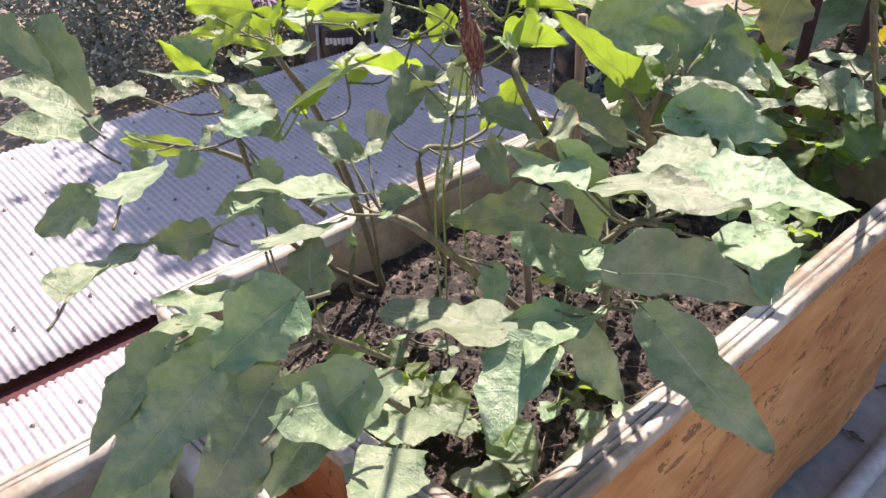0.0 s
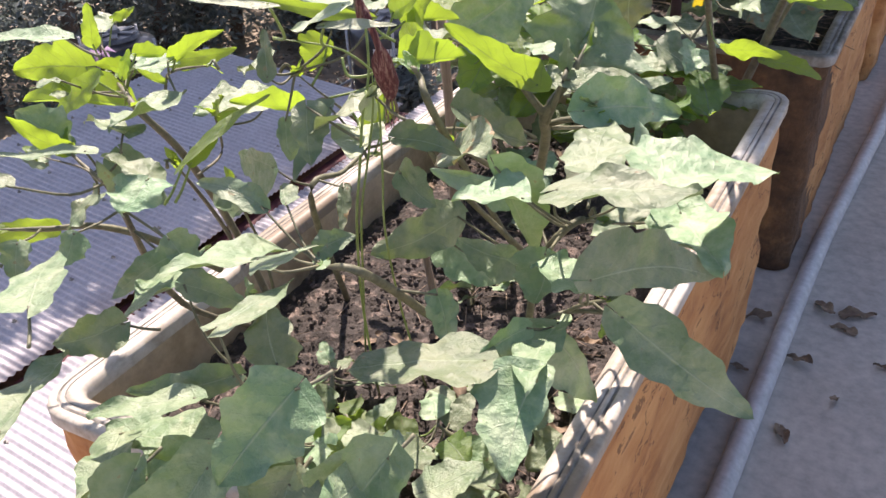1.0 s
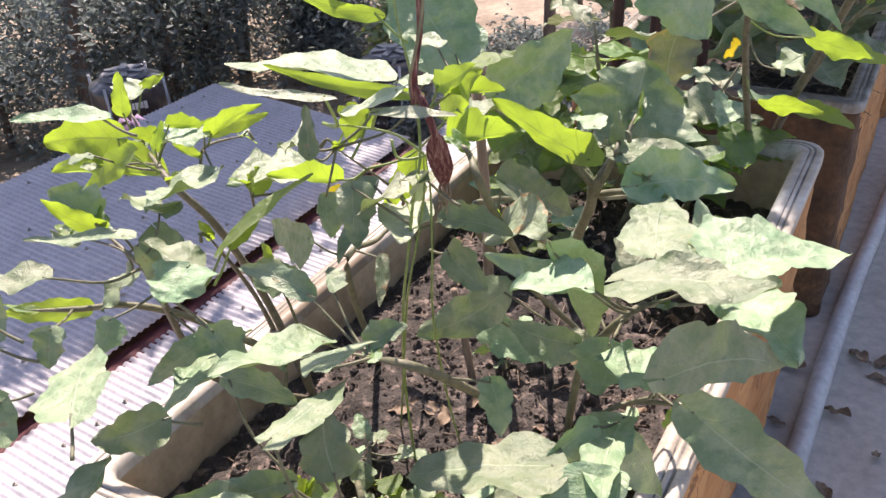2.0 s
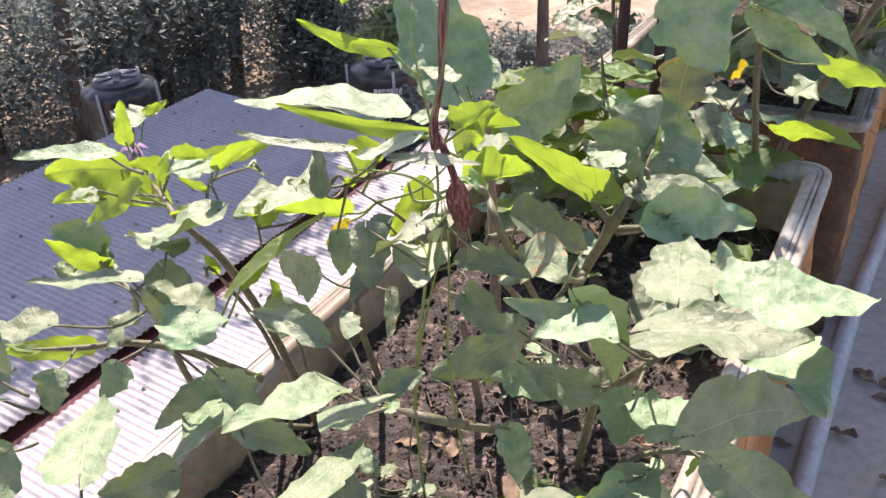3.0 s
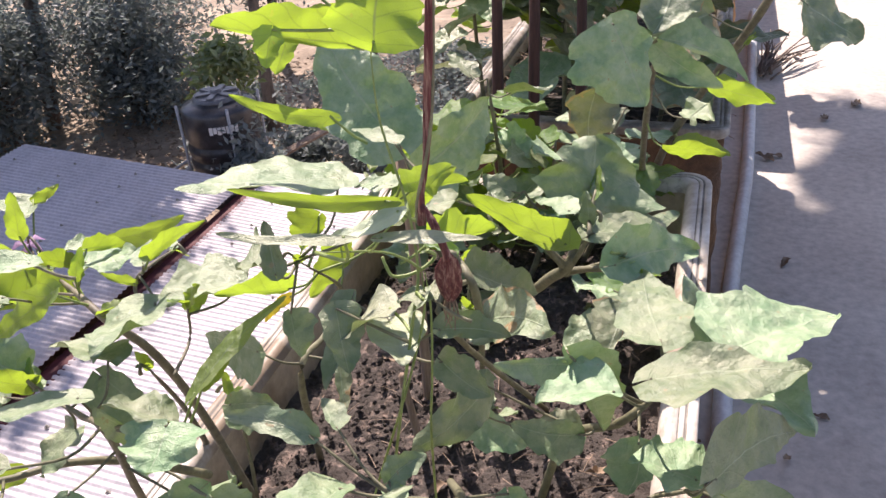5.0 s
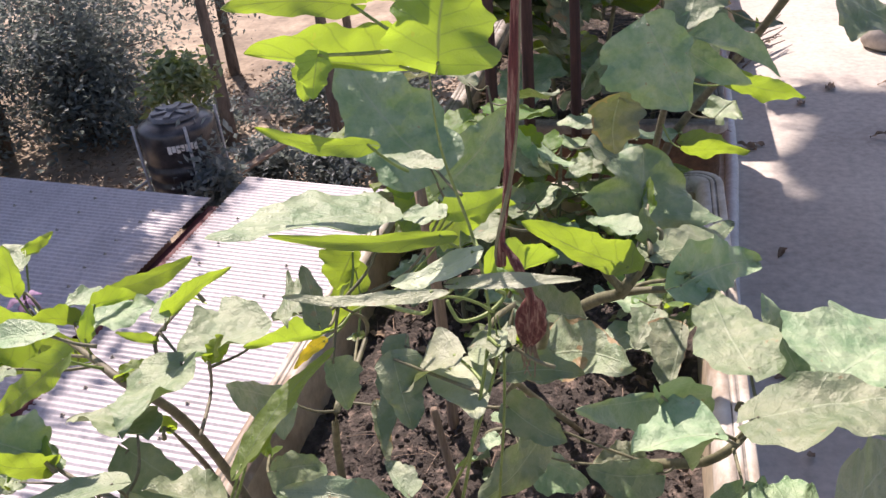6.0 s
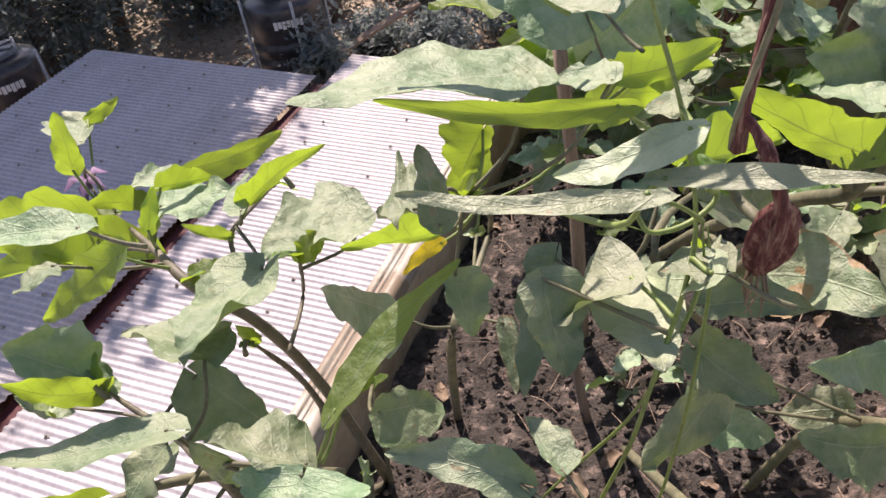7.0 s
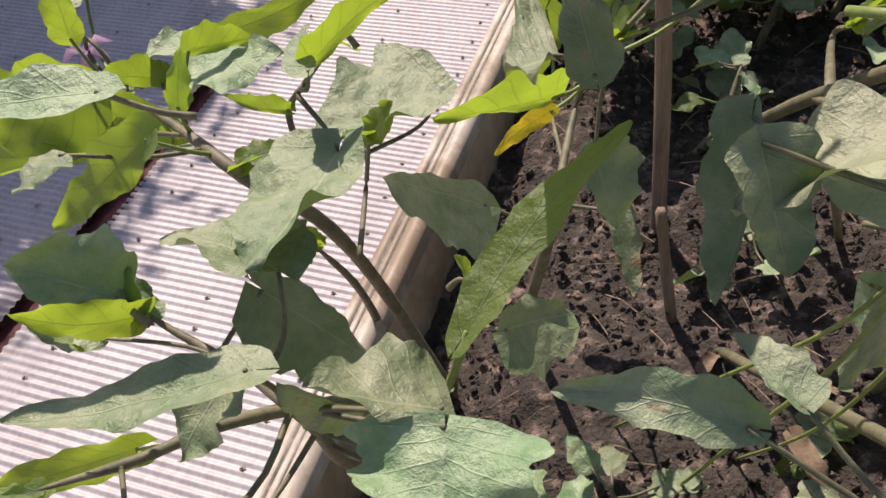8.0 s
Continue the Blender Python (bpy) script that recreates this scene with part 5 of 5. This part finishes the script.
adopt(tube("flower_stalk", [(-0.66, 0.69, 0.785), (-0.672, 0.695, 0.808), (-0.684, 0.70, 0.812), (-0.692, 0.704, 0.802)], 0.0016, 0.0014, TWIG, None, "", 6, 5), flower)

# ---- litter on floor, soil and roof ----
def dead_leaf(x, y, z, size, seed, group):
    rnd = random.Random(seed)
    verts, uvs, faces = blade(size, (size * rnd.uniform(0.17, 0.3), size * rnd.uniform(0.17, 0.3)), seed, 0.4, rnd.uniform(0.2, 0.7), rnd.uniform(-0.2, 0.3), 0.35)
    m = Matrix.Translation((x, y, z)) @ Matrix.Rotation(rnd.random() * 6.28, 4, "Z") @ Matrix.Rotation(rnd.uniform(-0.3, 0.3), 4, "X")
    low = min((m @ Vector(q)).z for q in verts)
    verts = [m @ Vector(q) + Vector((0, 0, z - low)) for q in verts]
    return tagged(link_mesh("dead_leaf", verts, faces, LITTER, None, "", True), "curled dry brown leaf lying on the " + group, "dead leaf", "dead leaves on the " + group)


for k, (x, y, s) in enumerate(((0.17, 1.69, 0.07), (0.20, 1.64, 0.05), (0.135, 1.49, 0.05), (0.19, 1.40, 0.03), (0.28, 1.55, 0.035), (0.21, 2.82, 0.06), (0.24, 2.85, 0.05), (0.23, 2.17, 0.04), (0.035, 1.60, 0.05), (0.03, 1.42, 0.04), (0.12, 1.72, 0.07), (0.40, 3.2, 0.06), (0.52, 3.35, 0.07), (0.62, 2.9, 0.05), (0.75, 3.4, 0.06), (0.35, 3.9, 0.07), (0.9, 3.0, 0.05), (0.12, 1.30, 0.05))):
    dead_leaf(x, y, 0.001, s, 300 + k, "floor")
rnd = random.Random(17)
for k in range(26):
    x, y = rnd.uniform(-0.54, -0.07), rnd.uniform(0.52, 1.42)
    dead_leaf(x, y, MAIN_SOIL(x, y) + 0.006, rnd.uniform(0.018, 0.036), 340 + k, "soil")


for k, (x, y, size) in enumerate(((-0.23, 0.743, 0.05), (-0.343, 0.78, 0.04), (-0.30, 1.20, 0.04), (-0.50, 0.86, 0.035))):
    dead_leaf(x, y, MAIN_SOIL(x, y) + 0.008, size, 700 + k, "soil")


def straws(x0, x1, y0, y1, height, count, seed, length, mat, label):
    """Thin dry stalks strewn over the soil, joined."""
    r = random.Random(seed)
    verts, faces = [], []
    for _ in range(count):
        p = Vector((r.uniform(x0, x1), r.uniform(y0, y1), 0))
        p.z = height(p.x, p.y) + r.uniform(0.006, 0.016)
        a = r.random() * 6.28
        d = Vector((math.cos(a), math.sin(a), r.uniform(-0.1, 0.15))) * length * r.uniform(0.4, 1.2)
        vv, ff = tube_data([p, p + d * 0.5 + Vector((0, 0, r.uniform(0, 0.006))), p + d], 0.0009, 0.0006, 4)
        o = len(verts)
        verts += vv
        faces += [tuple(o + i for i in q) for q in ff]
    return tagged(link_mesh("dry_straws", verts, faces, mat), label, "straw", kind="stuff")


straws(-0.55, -0.06, 0.5, 1.43, MAIN_SOIL, 160, 3, 0.05, STAKE, "thin dry stalks and root fibres strewn over the soil")
straws(-0.53, -0.03, 1.86, 2.86, lambda x, y: 0.475, 260, 4, 0.12, STAKE, "dry stalks and litter lying in the second planter")

# ---- small things on terrace and yard ----
broom = thing("twig_bundle", (0.25, 3.72, 0.0), "dark bundle of dry twigs lying on the floor", "twigs")
for k in range(26):
    r = random.Random(k)
    a = Vector((0.20 + r.uniform(-0.03, 0.03), 3.62 + r.uniform(-0.04, 0.04), 0.015 + r.random() * 0.04))
    b = Vector((0.30 + r.uniform(-0.12, 0.12), 3.95 + r.uniform(-0.1, 0.1), 0.02 + r.random() * 0.10))
    adopt(tube("twig", [a, (a + b) / 2 + Vector((0, 0, r.uniform(0, 0.03))), b], 0.005, 0.002, BARK, None, "", 5, 3), broom)
bm = bmesh.new()
bmesh.ops.create_icosphere(bm, subdivisions=3, radius=0.11)
for q in bm.verts:
    q.co = Vector((q.co.x * 1.1, q.co.y * 0.9, max(q.co.z, -0.05) * 0.8)) * (1 + 0.12 * noise.noise(q.co * 9)) + Vector((0.83, 3.86, 0.045))
tagged(part("stone", bm, CONCRETE, None, "", True), "pale rounded stone lying on the sunny terrace floor", "stone")

for k, (x, y, turn) in enumerate(((-8.05, 10.6, 0.5), (-7.85, 10.35, 0.5))):
    rail = tube("iron_bar", [(x - 0.35, y - 0.25, -4.35), (x + 0.35, y + 0.2, -3.95)], 0.025, 0.025, IRON, None, "", 8, 2)
    tagged(rail, "pale iron bar leaning beside the water tank", "bar", "iron bars in the yard")
plank = part("plank", block(-0.09, 0.09, -0.9, 0.9, -0.02, 0.02, 0.004), STAKE)
plank.matrix_world = pose(-6.1, 11.2, -3.9, 12, 0, -38)
tagged(plank, "weathered grey plank leaning beyond the roof edge", "plank")
bush = thing("shrub", (-6.25, 9.95, -5.5), "leafy green shrub growing beside the water tank", "shrub")
v, f = canopy((-6.25, 9.85, -3.75), (0.28, 0.24, 0.65), 900, 71, 0.16)
adopt(link_mesh("foliage", v, f, TREELEAF, None, "narrow green leaves"), bush)
adopt(tube("shrub_stem", [(-6.25, 9.95, -5.5), (-6.24, 9.9, -4.4), (-6.25, 9.85, -3.4)], 0.03, 0.01, BARK, None, "", 6, 3), bush)
v, f = canopy((-7.9, 11.9, -2.9), (0.7, 0.5, 0.35), 900, 72, 0.2)
vine = tagged(link_mesh("leafy_vine", v, f, BACKLIT), "pale leafy vine sprawling behind the water tank", "vine", kind="stuff")


def leaf_litter(x0, x1, y0, y1, z, count, seed):
    """Fallen leaves strewn over the yard, joined."""
    r = random.Random(seed)
    verts, faces = [], []
    for _ in range(count):
        c = Vector((r.uniform(x0, x1), r.uniform(y0, y1), z + r.uniform(0.02, 0.16)))
        e = Euler((r.gauss(0, 0.4), r.gauss(0, 0.4), r.random() * 6.28)).to_matrix()
        s = r.uniform(0.06, 0.2)
        o = len(verts)
        for v in ((0, -0.5, 0), (0.3, 0.0, 0.12), (0, 0.5, 0), (-0.3, 0.0, 0.12), (0, 0.0, -0.02)):
            verts.append(c + e @ Vector(v) * s)
        faces += [(o, o + 1, o + 4), (o + 1, o + 2, o + 4), (o + 2, o + 3, o + 4), (o + 3, o, o + 4)]
    return tagged(link_mesh("leaf_litter", verts, faces, LITTER), "pale and brown fallen leaves strewn over the yard", "leaf litter", kind="stuff")


leaf_litter(-12.5, -3.5, 9.8, 20.0, -5.5, 5000, 31)
